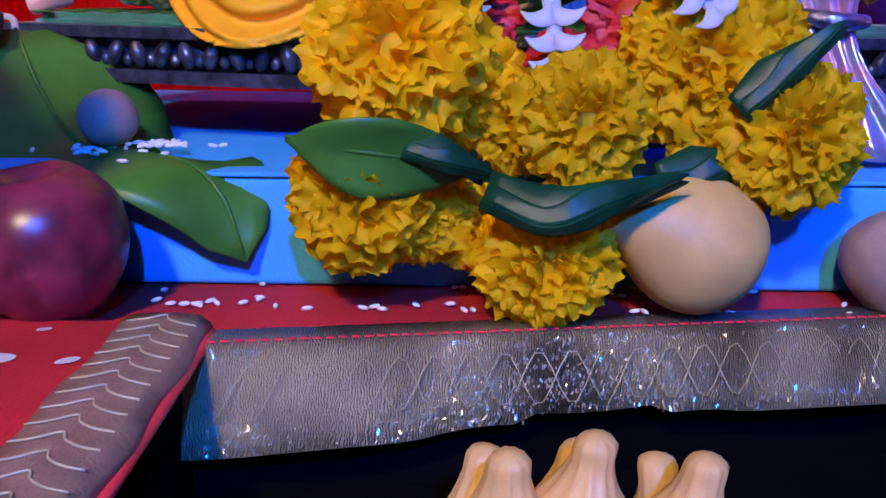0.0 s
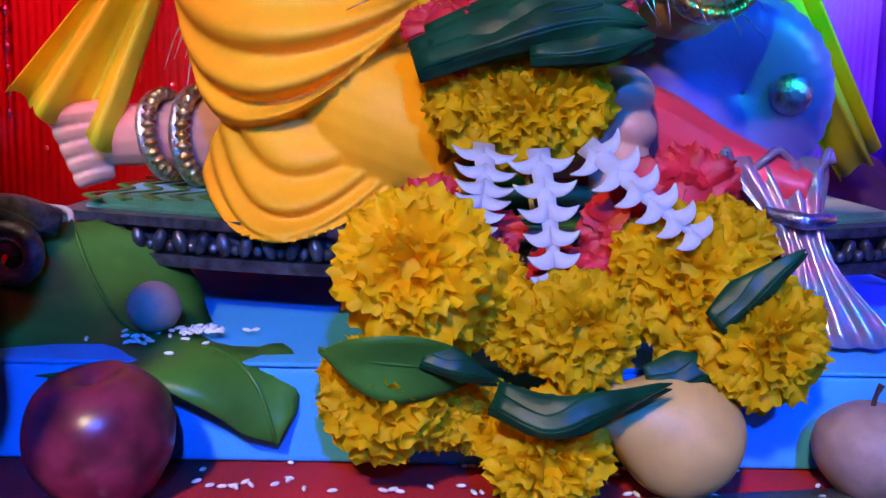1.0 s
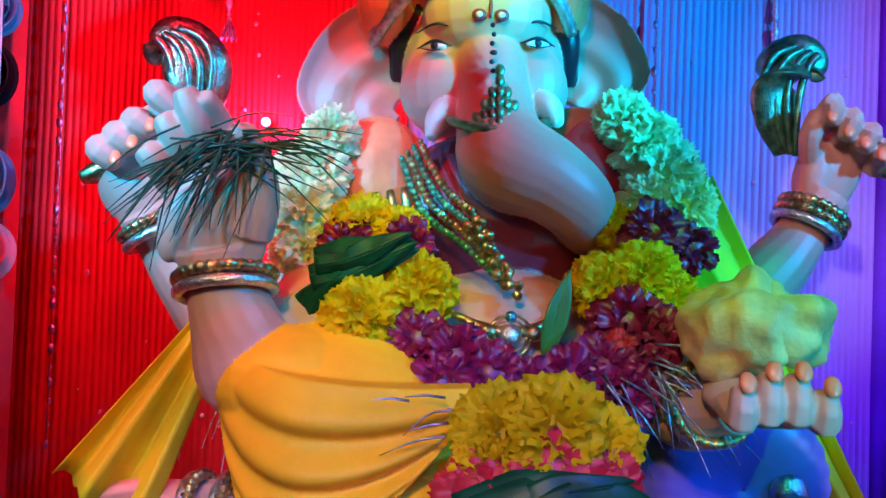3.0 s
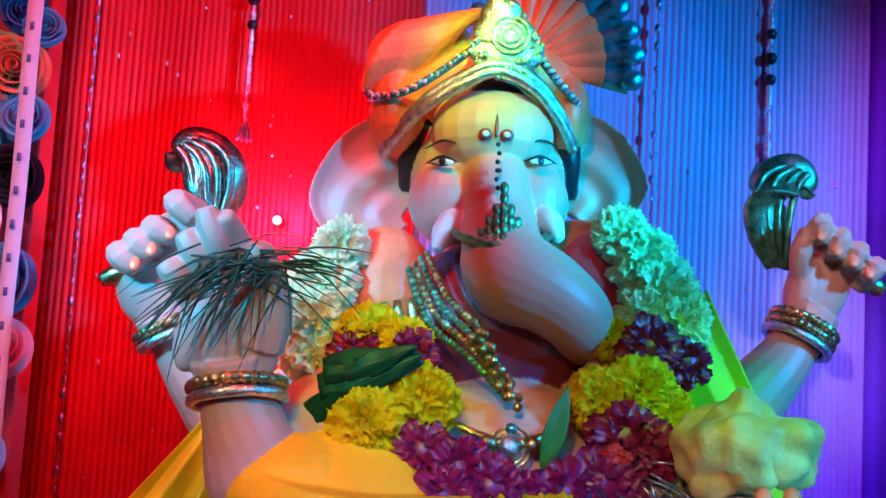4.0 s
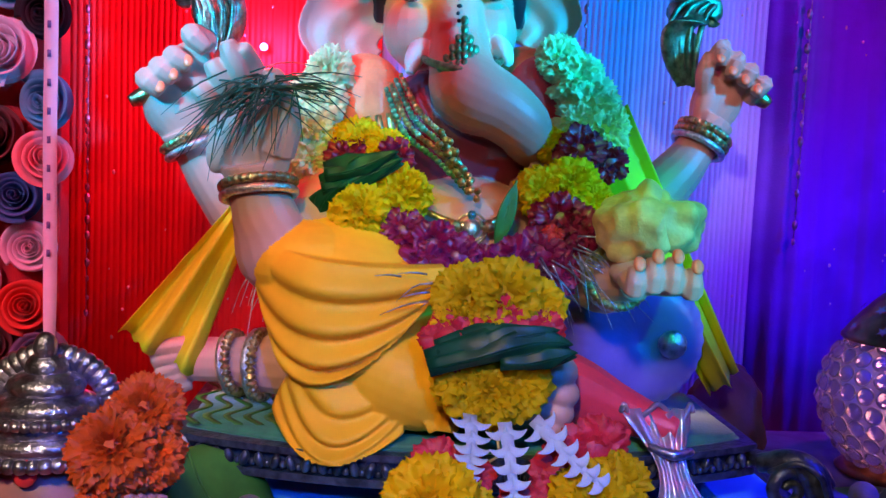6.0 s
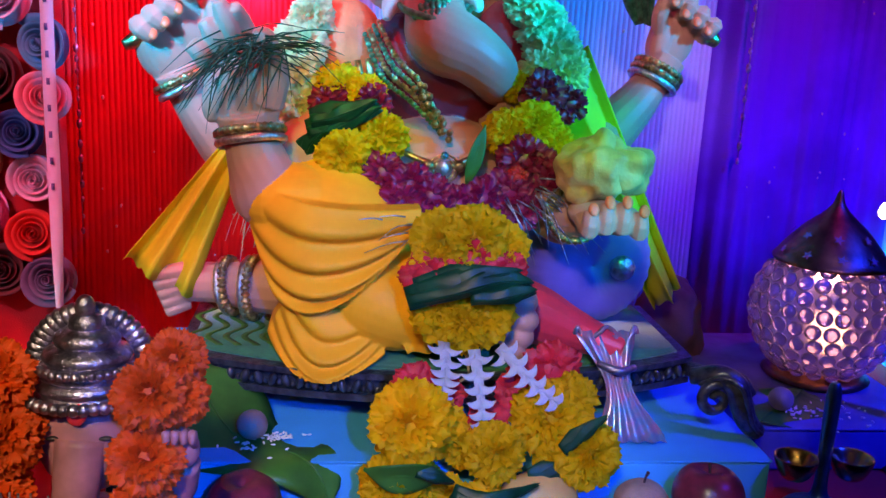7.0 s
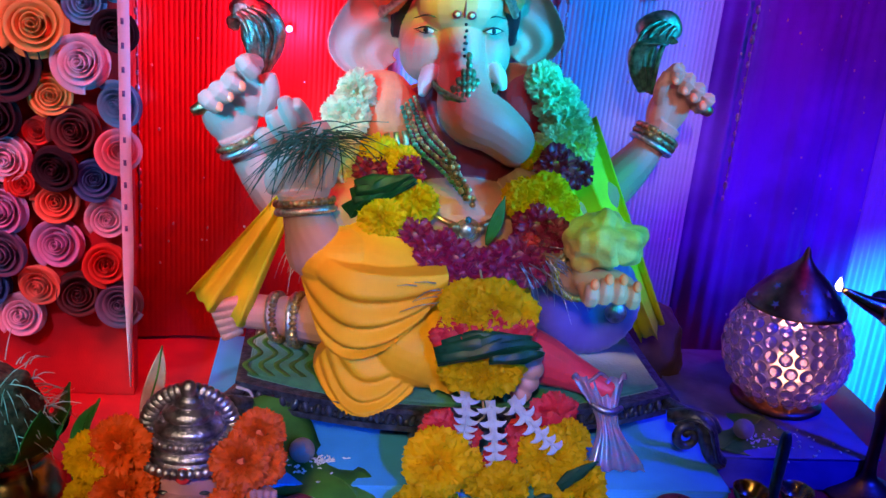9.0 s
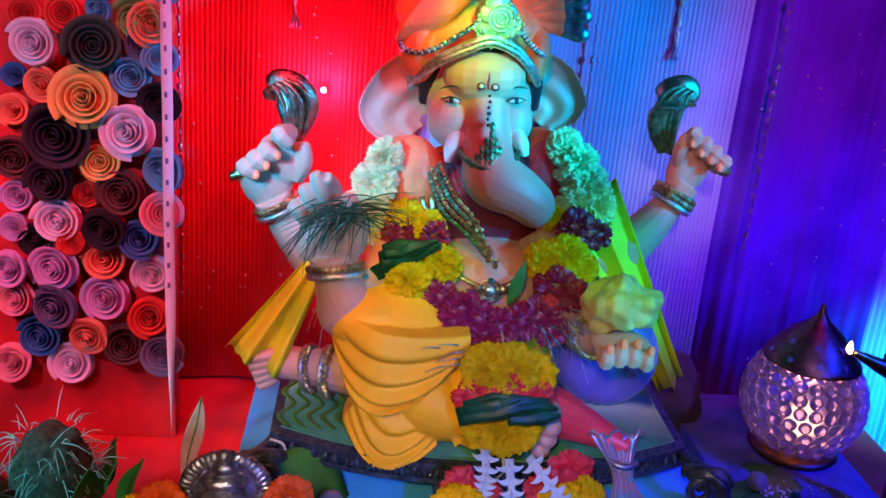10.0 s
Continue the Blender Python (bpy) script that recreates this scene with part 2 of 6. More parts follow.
def share(name, src, parent, m, label=""):
    ob = new(name, src.data if hasattr(src, "data") else src)
    ob.parent = parent
    ob.matrix_basis = m
    if label:
        ob["label"] = label
    return ob


def thing(name, label, category, place=(0, 0, 0), group="", kind=""):
    ob = new(name)
    ob.location = place
    ob.empty_display_size = 0.02
    return tagged(ob, label, category, group, kind)


def grid(bm, pts, rows, cols, mat=0, wrap=False):
    """A sheet through rows x cols points."""
    vs = [bm.verts.new(p) for p in pts]
    for i in range(rows - 1):
        for j in range(cols if wrap else cols - 1):
            k = (j + 1) % cols
            f = bm.faces.new((vs[i * cols + j], vs[i * cols + k], vs[(i + 1) * cols + k], vs[(i + 1) * cols + j]))
            f.material_index = mat
    return vs


def spline(pts, n):
    """n points of a smooth curve through pts (any number of values each)."""
    p = np.array(pts, float)
    p = np.vstack([2 * p[0] - p[1], p, 2 * p[-1] - p[-2]])
    out = []
    for s in np.linspace(0, len(pts) - 1, n):
        i = min(int(s), len(pts) - 2)
        u = s - i
        a, b, c, d = p[i], p[i + 1], p[i + 2], p[i + 3]
        out.append(0.5 * (2 * b + (c - a) * u + (2 * a - 5 * b + 4 * c - d) * u * u + (3 * b - a - 3 * c + d) * u ** 3))
    return out


def tube(bm, pts, n=16, sides=10, mat=0, flat=1.0):
    """A closed tapering tube; pts are x, y, z, radius."""
    c = spline(pts, n)
    rings = []
    up = Vector((0.31, 0.17, 0.93))
    for i, q in enumerate(c):
        a, b = c[max(0, i - 1)], c[min(n - 1, i + 1)]
        d = Vector(b[:3] - a[:3]).normalized()
        u = d.cross(up)
        u = u.normalized() if u.length > 0.05 else d.orthogonal().normalized()
        v = d.cross(u)
        rings.append([bm.verts.new(Vector(q[:3]) + float(max(q[3], 0.0002)) * (u * math.cos(t) + flat * v * math.sin(t))) for t in [2 * math.pi * k / sides for k in range(sides)]])
    for a, b in zip(rings, rings[1:]):
        for j in range(sides):
            bm.faces.new((a[j], a[(j + 1) % sides], b[(j + 1) % sides], b[j])).material_index = mat
    bm.faces.new(rings[0][::-1]).material_index = mat
    bm.faces.new(rings[-1]).material_index = mat


def ball(bm, c, r, rot=(0, 0, 0), mat=0, seg=20, ring=12):
    m = pose(*c, *rot) @ Matrix.Diagonal((*(r if isinstance(r, (tuple, list)) else (r, r, r)), 1))
    rows = []
    for i in range(1, ring):
        a = math.pi * i / ring
        rows.append([bm.verts.new(m @ Vector((math.sin(a) * math.cos(2 * math.pi * j / seg), math.sin(a) * math.sin(2 * math.pi * j / seg), math.cos(a)))) for j in range(seg)])
    top, low = bm.verts.new(m @ Vector((0, 0, 1))), bm.verts.new(m @ Vector((0, 0, -1)))
    for j in range(seg):
        k = (j + 1) % seg
        bm.faces.new((top, rows[0][j], rows[0][k])).material_index = mat
        bm.faces.new((low, rows[-1][k], rows[-1][j])).material_index = mat
        for p, q in zip(rows, rows[1:]):
            bm.faces.new((p[j], q[j], q[k], p[k])).material_index = mat


def box(bm, lo, hi, bevel=0.0, mat=0):
    v = [bm.verts.new((x, y, z)) for x in (lo[0], hi[0]) for y in (lo[1], hi[1]) for z in (lo[2], hi[2])]
    fs = [bm.faces.new([v[i] for i in q]) for q in ((0, 1, 3, 2), (4, 6, 7, 5), (0, 4, 5, 1), (2, 3, 7, 6), (0, 2, 6, 4), (1, 5, 7, 3))]
    for f in fs:
        f.material_index = mat
    if bevel:
        es = list({e for f in fs for e in f.edges})
        bmesh.ops.bevel(bm, geom=es, offset=bevel, segments=3, affect="EDGES", profile=0.6)


def lathe(bm, profile, seg=32, c=(0, 0, 0), mat=0, flute=0, depth=0.0):
    """Turned shape from (radius, height) pairs, optionally fluted."""
    pts = []
    for r, z in profile:
        for j in range(seg):
            t = 2 * math.pi * j / seg
            q = r * (1 + depth * math.cos(flute * t)) if flute else r
            pts.append((c[0] + q * math.cos(t), c[1] + q * math.sin(t), c[2] + z))
    vs = grid(bm, pts, len(profile), seg, mat, wrap=True)
    for ring, end in ((vs[:seg], profile[0]), (vs[-seg:], profile[-1])):
        if end[0] < 0.001:
            bm.faces.new(ring).material_index = mat


def thick(bm, t):
    bmesh.ops.recalc_face_normals(bm, faces=bm.faces)
    bmesh.ops.solidify(bm, geom=bm.faces[:] , thickness=t)


# ---- room and table ----
def slab(name, lo, hi, mat, bevel=0.0):
    bm = bmesh.new()
    box(bm, lo, hi, bevel)
    return tagged(part(name, bm, mat, flat=True), kind="structure")


# unseen shell closing the room, near black so little light bounces back
slab("floor", (-1.6, -1.6, -0.80), (1.6, 1.0, -0.75), "wall")
slab("ceiling", (-1.6, -1.6, 1.80), (1.6, 1.0, 1.85), "wall")
slab("wall_north", (-1.6, 0.95, -0.75), (1.6, 1.0, 1.80), "wall")
slab("wall_south", (-1.6, -1.6, -0.75), (1.6, -1.55, 1.80), "wall")
slab("wall_west", (-1.6, -1.55, -0.75), (-1.55, 0.95, 1.80), "wall")
slab("wall_east", (1.55, -1.55, -0.75), (1.6, 0.95, 1.80), "wall")


def altar_table():
    t = thing("altar_table", "low altar table under a black cover", "table", (0, 0, -0.75))
    bm = bmesh.new()
    box(bm, (-0.9, 0.02, 0.72), (0.61, 0.88, 0.75), 0.004)
    part("tabletop", bm, "blacktable", t)
    for x in (-0.85, 0.56):
        for y in (0.08, 0.82):
            bm = bmesh.new()
            box(bm, (x - 0.025, y - 0.025, 0.0), (x + 0.025, y + 0.025, 0.7199), 0.003)
            part("leg", bm, "blacktable", t)


altar_table()


def altar_step():
    """Raised red-draped step that carries the platform, with its cloth and border."""
    t = thing("altar_step", "red cloth covered step of the altar with rice grains on it", "step")
    bm = bmesh.new()
    edge = [(-0.85, 0.296), (-0.08, 0.298), (0.17, 0.3355), (0.60, 0.3355), (0.60, 0.86), (-0.85, 0.86)]
    for z0, z1, off in ((0.0, 0.0500, 0.004),):
        lo = [bm.verts.new((x, y + (off if y < 0.5 else 0), z0)) for x, y in edge]
        hi = [bm.verts.new((x, y + (off if y < 0.5 else 0), z1)) for x, y in edge]
        for i in range(6):
            bm.faces.new((lo[i], lo[(i + 1) % 6], hi[(i + 1) % 6], hi[i]))
        bm.faces.new(hi)
        bm.faces.new(lo[::-1])
    part("black_skirt", bm, "blacktable", t, flat=True)
    bm = bmesh.new()
    lo = [bm.verts.new((x, y, 0.0502)) for x, y in edge]
    hi = [bm.verts.new((x, y, 0.0550)) for x, y in edge]
    for i in range(6):
        bm.faces.new((lo[i], lo[(i + 1) % 6], hi[(i + 1) % 6], hi[i]))
    bm.faces.new(hi)
    bm.faces.new(lo[::-1])
    part("cloth_cover", bm, "redcloth", t, flat=True)
    bm = bmesh.new()
    cols, pts = 90, []
    for j, (dy, z) in enumerate([(0.016, 0.0572), (0.006, 0.0574), (0.000, 0.0568), (-0.004, 0.053), (-0.007, 0.0460), (-0.010, 0.0380), (-0.013, 0.0305)]):
        for i in range(cols):
            x = -0.10 + i / (cols - 1) * 0.70
            y = 0.294 + 0.15 * (x + 0.08) if x < 0.17 else 0.3315
            w = max(0, j - 2) / 4
            kink = 0.003 * math.sin(x * 34) * w + 0.002 * math.sin(x * 71 + 1) * w + (0.004 * w if 0.03 < x < 0.075 else 0)
            pts.append((x, y + dy + kink, z + 0.5 * abs(kink) + 0.04 * w * min(0.0, x - 0.10)))
    grid(bm, pts, 7, cols)
    thick(bm, 0.0008)
    b = part("woven_border", bm, "zari", t, "shiny silver woven border strip")
    bm = bmesh.new()
    for i in range(160):
        x = -0.075 + i * 0.0042
        y = 0.294 + 0.15 * (x + 0.08) if x < 0.17 else 0.3315
        box(bm, (x, y + 0.0025, 0.0574), (x + 0.003, y + 0.0035, 0.0582))
    part("stitching", bm, "redpaint", b, "dark red stitch line")
    rng = random.Random(12)
    bm = bmesh.new()
    for i in range(4600):
        x = rng.uniform(-0.075, 0.34)
        if math.sin(x * 38) + math.sin(x * 91 + 2) + rng.uniform(-1.3, 1.3) < -0.9:
            continue
        y = 0.294 + 0.15 * (x + 0.08) if x < 0.17 else 0.3315
        w = rng.uniform(0.0, 1.0)
        z = 0.0565 - (0.0245 - 0.04 * min(0.0, x - 0.10)) * w
        wk = w * 0.8
        kink = 0.003 * math.sin(x * 34) * wk + 0.002 * math.sin(x * 71 + 1) * wk + (0.004 * wk if 0.03 < x < 0.075 else 0)
        m = pose(x, y - 0.0008 - 0.0125 * w + kink - 0.0006, z + 0.5 * abs(kink), rng.uniform(35, 110), rng.uniform(-25, 25), rng.uniform(-35, 35))
        a, b2 = rng.uniform(0.0002, 0.0004), rng.uniform(0.0004, 0.0009)
        bm.faces.new([bm.verts.new(m @ Vector(q)) for q in ((-a, -b2, 0), (a, -b2, 0), (a, b2, 0), (-a, b2, 0))])
    tagged(part("thread_glint", bm, "glint", b, flat=True), kind="stuff")
    for rowz in ((0.0535, 0.0370), (0.0370, 0.0535)):
        bm = bmesh.new()
        line = []
        for i in range(60):
            x = -0.07 + i * 0.0115
            y = 0.294 + 0.15 * (x + 0.08) if x < 0.17 else 0.3315
            z = rowz[i % 2]
            line.append((x, y - 0.0045 - (0.055 - z) * 0.42 - 0.0012, z, 0.00025))
        tube(bm, line, 240, 5)
        part("woven_motif", bm, "thread", b)


altar_step()


def dotted_cloth():
    """Second red cloth in front, white spots, woven edge."""
    t = thing("dotted_red_cloth", "red cloth with white spots and a brown woven edge", "cloth", (0, 0, 0))
    bm = bmesh.new()
    box(bm, (-0.85, 0.03, 0.001), (-0.081, 0.294, 0.0552), 0.003)
    part("black_stool", bm, "blacktable", t)
    bm = bmesh.new()
    box(bm, (-0.85, 0.028, 0.0554), (-0.079, 0.312, 0.060), 0.002)
    cl = part("cloth_sheet", bm, "redcloth", t)
    rng = random.Random(4)
    spots = [(-0.1105, 0.273), (-0.134, 0.273), (-0.119, 0.239), (-0.128, 0.300)]
    for i in range(44):
        x, y = spots[i] if i < 4 else (rng.uniform(-0.6, -0.14), rng.uniform(0.06, 0.30))
        bm = bmesh.new()
        a = (0.003, 0.006, 0.0025, 0.002)[i] if i < 4 else rng.uniform(0.0035, 0.007)
        bmesh.ops.create_circle(bm, cap_ends=True, segments=14, radius=a, matrix=pose(x, y, 0.0606, 0, 0, rng.uniform(0, 180)) @ Matrix.Diagonal((1.3, 0.8, 1, 1)))
        part("white_spot", bm, "white", cl)
    bm = bmesh.new()
    pts = []
    for i in range(30):
        y = 0.312 - i / 29 * 0.26
        for dx, z in ((-0.1035, 0.0618), (-0.097, 0.0626), (-0.088, 0.0628), (-0.080, 0.0622), (-0.0762, 0.0590), (-0.0756, 0.0545)):
            pts.append((dx - 0.01 * (0.312 - y) + 0.001 * math.sin(y * 120), y, z))
    grid(bm, pts, 30, 6)
    thick(bm, 0.0008)
    e = part("woven_edge", bm, "chevron", t, "brown woven edge with cream chevrons")
    bm = bmesh.new()
    for i in range(26):
        y = 0.305 - i * 0.0098
        s = -0.01 * (0.312 - y)
        tube(bm, [(-0.1025 + s, y - 0.0010, 0.0624, 0.0003), (-0.0965 + s, y - 0.0004, 0.0631, 0.0004), (-0.0905 + s, y + 0.0030, 0.0633, 0.0004), (-0.0885 + s, y - 0.0010, 0.0633, 0.0004), (-0.0845 + s, y - 0.0040, 0.0631, 0.0004), (-0.0790 + s, y - 0.0045, 0.0622, 0.0004)], 28, 5)
    part("chevron_thread", bm, "thread", e)
    bm = bmesh.new()
    tube(bm, [(-0.0762, 0.311, 0.056, 0.0018), (-0.0765, 0.24, 0.055, 0.0018), (-0.077, 0.16, 0.054, 0.0018), (-0.0775, 0.06, 0.054, 0.0018)], 20, 8)
    part("red_hem", bm, "redpaint", t)


dotted_cloth()


def platform(name, label, lo, hi, mat):
    t = thing(name, label, "platform", (0, 0, lo[2]))
    bm = bmesh.new()
    box(bm, (lo[0], lo[1], 0), (hi[0], hi[1], hi[2] - lo[2] - 0.0022), 0.003)
    part("draped_side", bm, mat, t)
    bm = bmesh.new()
    box(bm, (lo[0] - 0.001, lo[1] - 0.001, hi[2] - lo[2] - 0.002), (hi[0] + 0.001, hi[1] + 0.001, hi[2] - lo[2]), 0.0009)
    part("top_sheet", bm, mat, t)
    return t


platform("blue_platform", "light blue sheet covered platform under the silver throne", (-0.245, 0.368, 0.0555), (0.287, 0.69, 0.101), "sheet")
platform("side_box", "dark draped box carrying the crystal lamp", (0.305, 0.44, 0.0555), (0.49, 0.71, 0.097), "boxcloth")


# ---- curtains ----
def curtain(name, label, x0, x1, y, z0, z1, pitch, amp, mat, wave=0.006, seed=1):
    cols = int((x1 - x0) / pitch * 6)
    rng = random.Random(seed)
    ph, pts, rows = rng.uniform(0, 6), [], 8
    jit = [rng.uniform(0.5, 1.3) for _ in range(cols // 6 + 2)]
    for r in range(rows):
        z = z0 + (z1 - z0) * r / (rows - 1)
        for i in range(cols):
            x = x0 + (x1 - x0) * i / (cols - 1)
            k = amp * jit[i // 6] * math.sin(2 * math.pi * i / 6.0)
            pts.append((x + 0.001 * math.sin(9 * z + x * 40), y + k + wave * math.sin(x * 21 + ph) + 0.5 * wave * math.sin(x * 57 + 1.3 * z), z))
    bm = bmesh.new()
    grid(bm, pts, rows, cols)
    thick(bm, 0.0012)
    return tagged(part(name, bm, mat), label, "curtain")


curtain("red_curtain", "red finely pleated curtain behind the statue", -0.95, -0.058, 0.772, 0.06, 1.5, 0.0062, 0.0006, "redcurtain", 0.004, 1)
curtain("pale_curtain", "pale lilac finely pleated curtain behind the statue", -0.060, 0.36, 0.776, 0.06, 1.5, 0.0062, 0.0006, "palecurtain", 0.004, 2)
curtain("violet_lit_curtain", "violet-lit sheer curtain hanging in loose folds", 0.355, 0.62, 0.792, 0.06, 1.5, 0.020, 0.0016, "bluecurtain", 0.012, 3)
curtain("violet_lit_curtain", "violet-lit pleated curtain falling past the end of the table", 0.618, 1.3, 0.794, -0.6, 1.5, 0.0100, 0.0018, "farcurtain", 0.012, 3)



# small solid specks in place of the laser dots thrown on the curtains
def sequins(name, label, x0, x1, y, z0, z1, n, seed):
    rng = random.Random(seed)
    bm = bmesh.new()
    for i in range(n):
        r = rng.uniform(0.0008, 0.0018)
        ball(bm, (rng.uniform(x0, x1), y, rng.uniform(z0, z1)), (r, 0.0006, r * rng.uniform(1, 1.6)), (rng.uniform(-30, 10), 0, rng.uniform(-30, 30)), seg=8, ring=4)
    tagged(part(name, bm, "sequin"), label, "sequins", kind="stuff")


sequins("sequins", "tiny pale specks standing for laser dots on the red curtain", -0.34, -0.07, 0.7665, 0.15, 0.75, 60, 1)
sequins("sequins", "tiny pale specks standing for laser dots on pale and violet-lit curtains", -0.05, 0.36, 0.7705, 0.2, 0.75, 40, 2)
sequins("sequins", "tiny pale specks standing for laser dots on the violet-lit curtain", 0.38, 0.8, 0.7795, 0.1, 0.6, 60, 3)


# ---- throne ----
def throne():
    t = thing("throne", "low throne with green velvet seat and dark carved silver frame", "throne", (0, 0, 0.1012))

    def outline(grow, n=64):
        """Front bowed out, back straight."""
        pts = []
        for i in range(n):
            u = i / (n - 1)
            x = -0.205 - grow + u * (0.455 + 2 * grow)
            bow = 0.422 - grow + 0.055 * (abs(2 * u - 1)) ** 2.2
            pts.append((x, bow))
        pts += [(0.25 + grow, 0.63 + grow), (-0.205 - grow, 0.63 + grow)]
        return pts

    def prism(bm, o, z0, z1, inset=0.0):
        lo = [bm.verts.new((x, y, z0)) for x, y in o]
        hi = [bm.verts.new((x, y, z1)) for x, y in o]
        n = len(o)
        for i in range(n):
            bm.faces.new((lo[i], lo[(i + 1) % n], hi[(i + 1) % n], hi[i]))
        bm.faces.new(hi)
        bm.faces.new(lo[::-1])
        bmesh.ops.recalc_face_normals(bm, faces=bm.faces)

    for z0, z1, g in ((0.026, 0.032, 0.002), (0.032, 0.046, -0.004), (0.046, 0.051, 0.003)):
        bm = bmesh.new()
        prism(bm, outline(g), z0, z1)
        part("frame_rail", bm, "carved", t, flat=True)
    bm = bmesh.new()
    o = outline(0.001, 40)
    for i in range(1, 39):
        x, y = o[i]
        ball(bm, (x, y - 0.001, 0.039), (0.0036, 0.0035, 0.0062), (0, 18 * (i % 2 * 2 - 1), 0), seg=8, ring=6)
        ball(bm, (x + 0.0057, y - 0.001, 0.0365), (0.0026, 0.0025, 0.003), seg=6, ring=5)
    part("carved_beading", bm, "carved", t)
    bm = bmesh.new()
    prism(bm, outline(-0.008), 0.051, 0.056)
    bmesh.ops.bevel(bm, geom=[e for e in bm.edges if abs(e.verts[0].co.z - 0.056) < 1e-5 and abs(e.verts[1].co.z - 0.056) < 1e-5], offset=0.003, segments=3, affect="EDGES")
    c = part("velvet_cushion", bm, "velvet", t)
    bm = bmesh.new()
    for k in range(5):
        x0 = -0.195 + 0.016 * k
        pts = []
        for i in range(22):
            y = 0.475 + i * 0.0065
            pts += [(x0 + 0.007 * math.sin(y * 110) - 0.002, y, 0.0566), (x0 + 0.007 * math.sin(y * 110) + 0.004, y, 0.0570)]
        grid(bm, pts, 22, 2)
    thick(bm, 0.0006)
    part("wave_pattern", bm, "leaf", c, "pale green wavy weave")
    for s, x in ((-1, -0.205), (1, 0.250)):
        bm = bmesh.new()
        tube(bm, [(x - s * 0.015, 0.428, 0.050, 0.006), (x + s * 0.003, 0.414, 0.056, 0.0080), (x + s * 0.016, 0.407, 0.050, 0.0088), (x + s * 0.022, 0.405, 0.035, 0.0088), (x + s * 0.029, 0.405, 0.019, 0.0080), (x + s * 0.042, 0.407, 0.0065, 0.0060)], 40, 12, flat=1.2)
        tube(bm, [(x - s * 0.013, 0.414, 0.048, 0.0018), (x + s * 0.003, 0.404, 0.0575, 0.0022), (x + s * 0.017, 0.396, 0.052, 0.0024), (x + s * 0.024, 0.394, 0.035, 0.0024), (x + s * 0.031, 0.395, 0.018, 0.0022), (x + s * 0.042, 0.400, 0.008, 0.0018)], 40, 8)
        pts = []
        for i in range(15):
            a = i / 14 * 2.5 * math.pi + 1.2
            r = 0.015 - 0.012 * (i / 14)
            pts.append((x + s * (0.001 + r * math.cos(a)), 0.409, 0.036 + r * math.sin(a), 0.0052 - 0.002 * i / 14))
        tube(bm, pts, 60, 10)
        part("scroll_foot", bm, "carved", t)
        bm = bmesh.new()
        tube(bm, [(x, 0.475, 0.04, 0.007), (x + s * 0.006, 0.45, 0.044, 0.0075), (x + s * 0.016, 0.43, 0.048, 0.007), (x + s * 0.030, 0.427, 0.047, 0.006), (x + s * 0.039, 0.425, 0.034, 0.006)], 20, 10)
        part("scroll_arm", bm, "carved", t)
        bm = bmesh.new()
        box(bm, (x - 0.01 - (0.004 if s > 0 else -0.004), 0.60, 0.0), (x + 0.01 - (0.004 if s > 0 else -0.004), 0.62, 0.0258), 0.002)
        part("back_foot", bm, "carved", t)
    bm = bmesh.new()
    box(bm, (-0.03, 0.43, 0.0), (0.03, 0.46, 0.0258), 0.002)
    part("centre_foot", bm, "carved", t)
    return t


throne()


# ---- the statue: one sculpted mesh ----
SKINS = ["skin", "dhoti", "orange", "redpaint", "gold", "black", "white", "nail", "teal", "darkbrass", "maroonshade_and_mark", "plume_and_litgreen", "crest", "darkgilt"]
K = {k: i for i, k in enumerate(SKINS)}


def slab_sheet(bm, front, rows, cols, depth, mat):
    """A closed sheet: the front points and the same set back by depth."""
    a = [bm.verts.new(p) for p in front]
    b = [bm.verts.new(Vector(p) + Vector(depth)) for p in front]
    for i in range(rows - 1):
        for j in range(cols - 1):
            k, m = i * cols + j, (i + 1) * cols + j
            bm.faces.new((a[k], a[k + 1], a[m + 1], a[m])).material_index = mat
            bm.faces.new((b[m], b[m + 1], b[k + 1], b[k])).material_index = mat
    rim = [j for j in range(cols)] + [i * cols + cols - 1 for i in range(1, rows)] + [(rows - 1) * cols + j for j in range(cols - 2, -1, -1)] + [i * cols for i in range(rows - 2, 0, -1)]
    for p, q in zip(rim, rim[1:] + rim[:1]):
        bm.faces.new((a[q], a[p], b[p], b[q])).material_index = mat


def swags(bm, left, right, sag, depth, folds, height, mat, rows=64, cols=44, lean=0.5):
    """Drapery hung between two edges: left and right run from the top fold to the lowest, sag is the drop of each;
    depth gives the y of the cloth at x, z, and every fold is a soft ridge with a sharp crease under it."""
    lft, rgt, drop = spline(left, rows), spline(right, rows), spline([(v,) for v in sag], rows)
    pts = []
    for i in range(rows):
        s = i / (rows - 1)
        p = (s * folds) % 1.0 if i < rows - 1 else 1.0
        ridge = math.sin(math.pi * p ** 1.7)
        for j in range(cols):
            u = j / (cols - 1)
            bend = (4 * u * (1 - u)) ** 0.8
            x = lft[i][0] + (rgt[i][0] - lft[i][0]) * u
            z = lft[i][1] + (rgt[i][1] - lft[i][1]) * u - drop[i][0] * bend * (1 + lean * (0.5 - u))
            pts.append((x, depth(x, z) - height * ridge * (0.12 + 0.88 * math.sin(math.pi * min(1, u * 0.9 + 0.06)) ** 0.9) * (0.55 + 0.45 * s), z))
    slab_sheet(bm, pts, rows, cols, (0, 0.03, 0), mat)


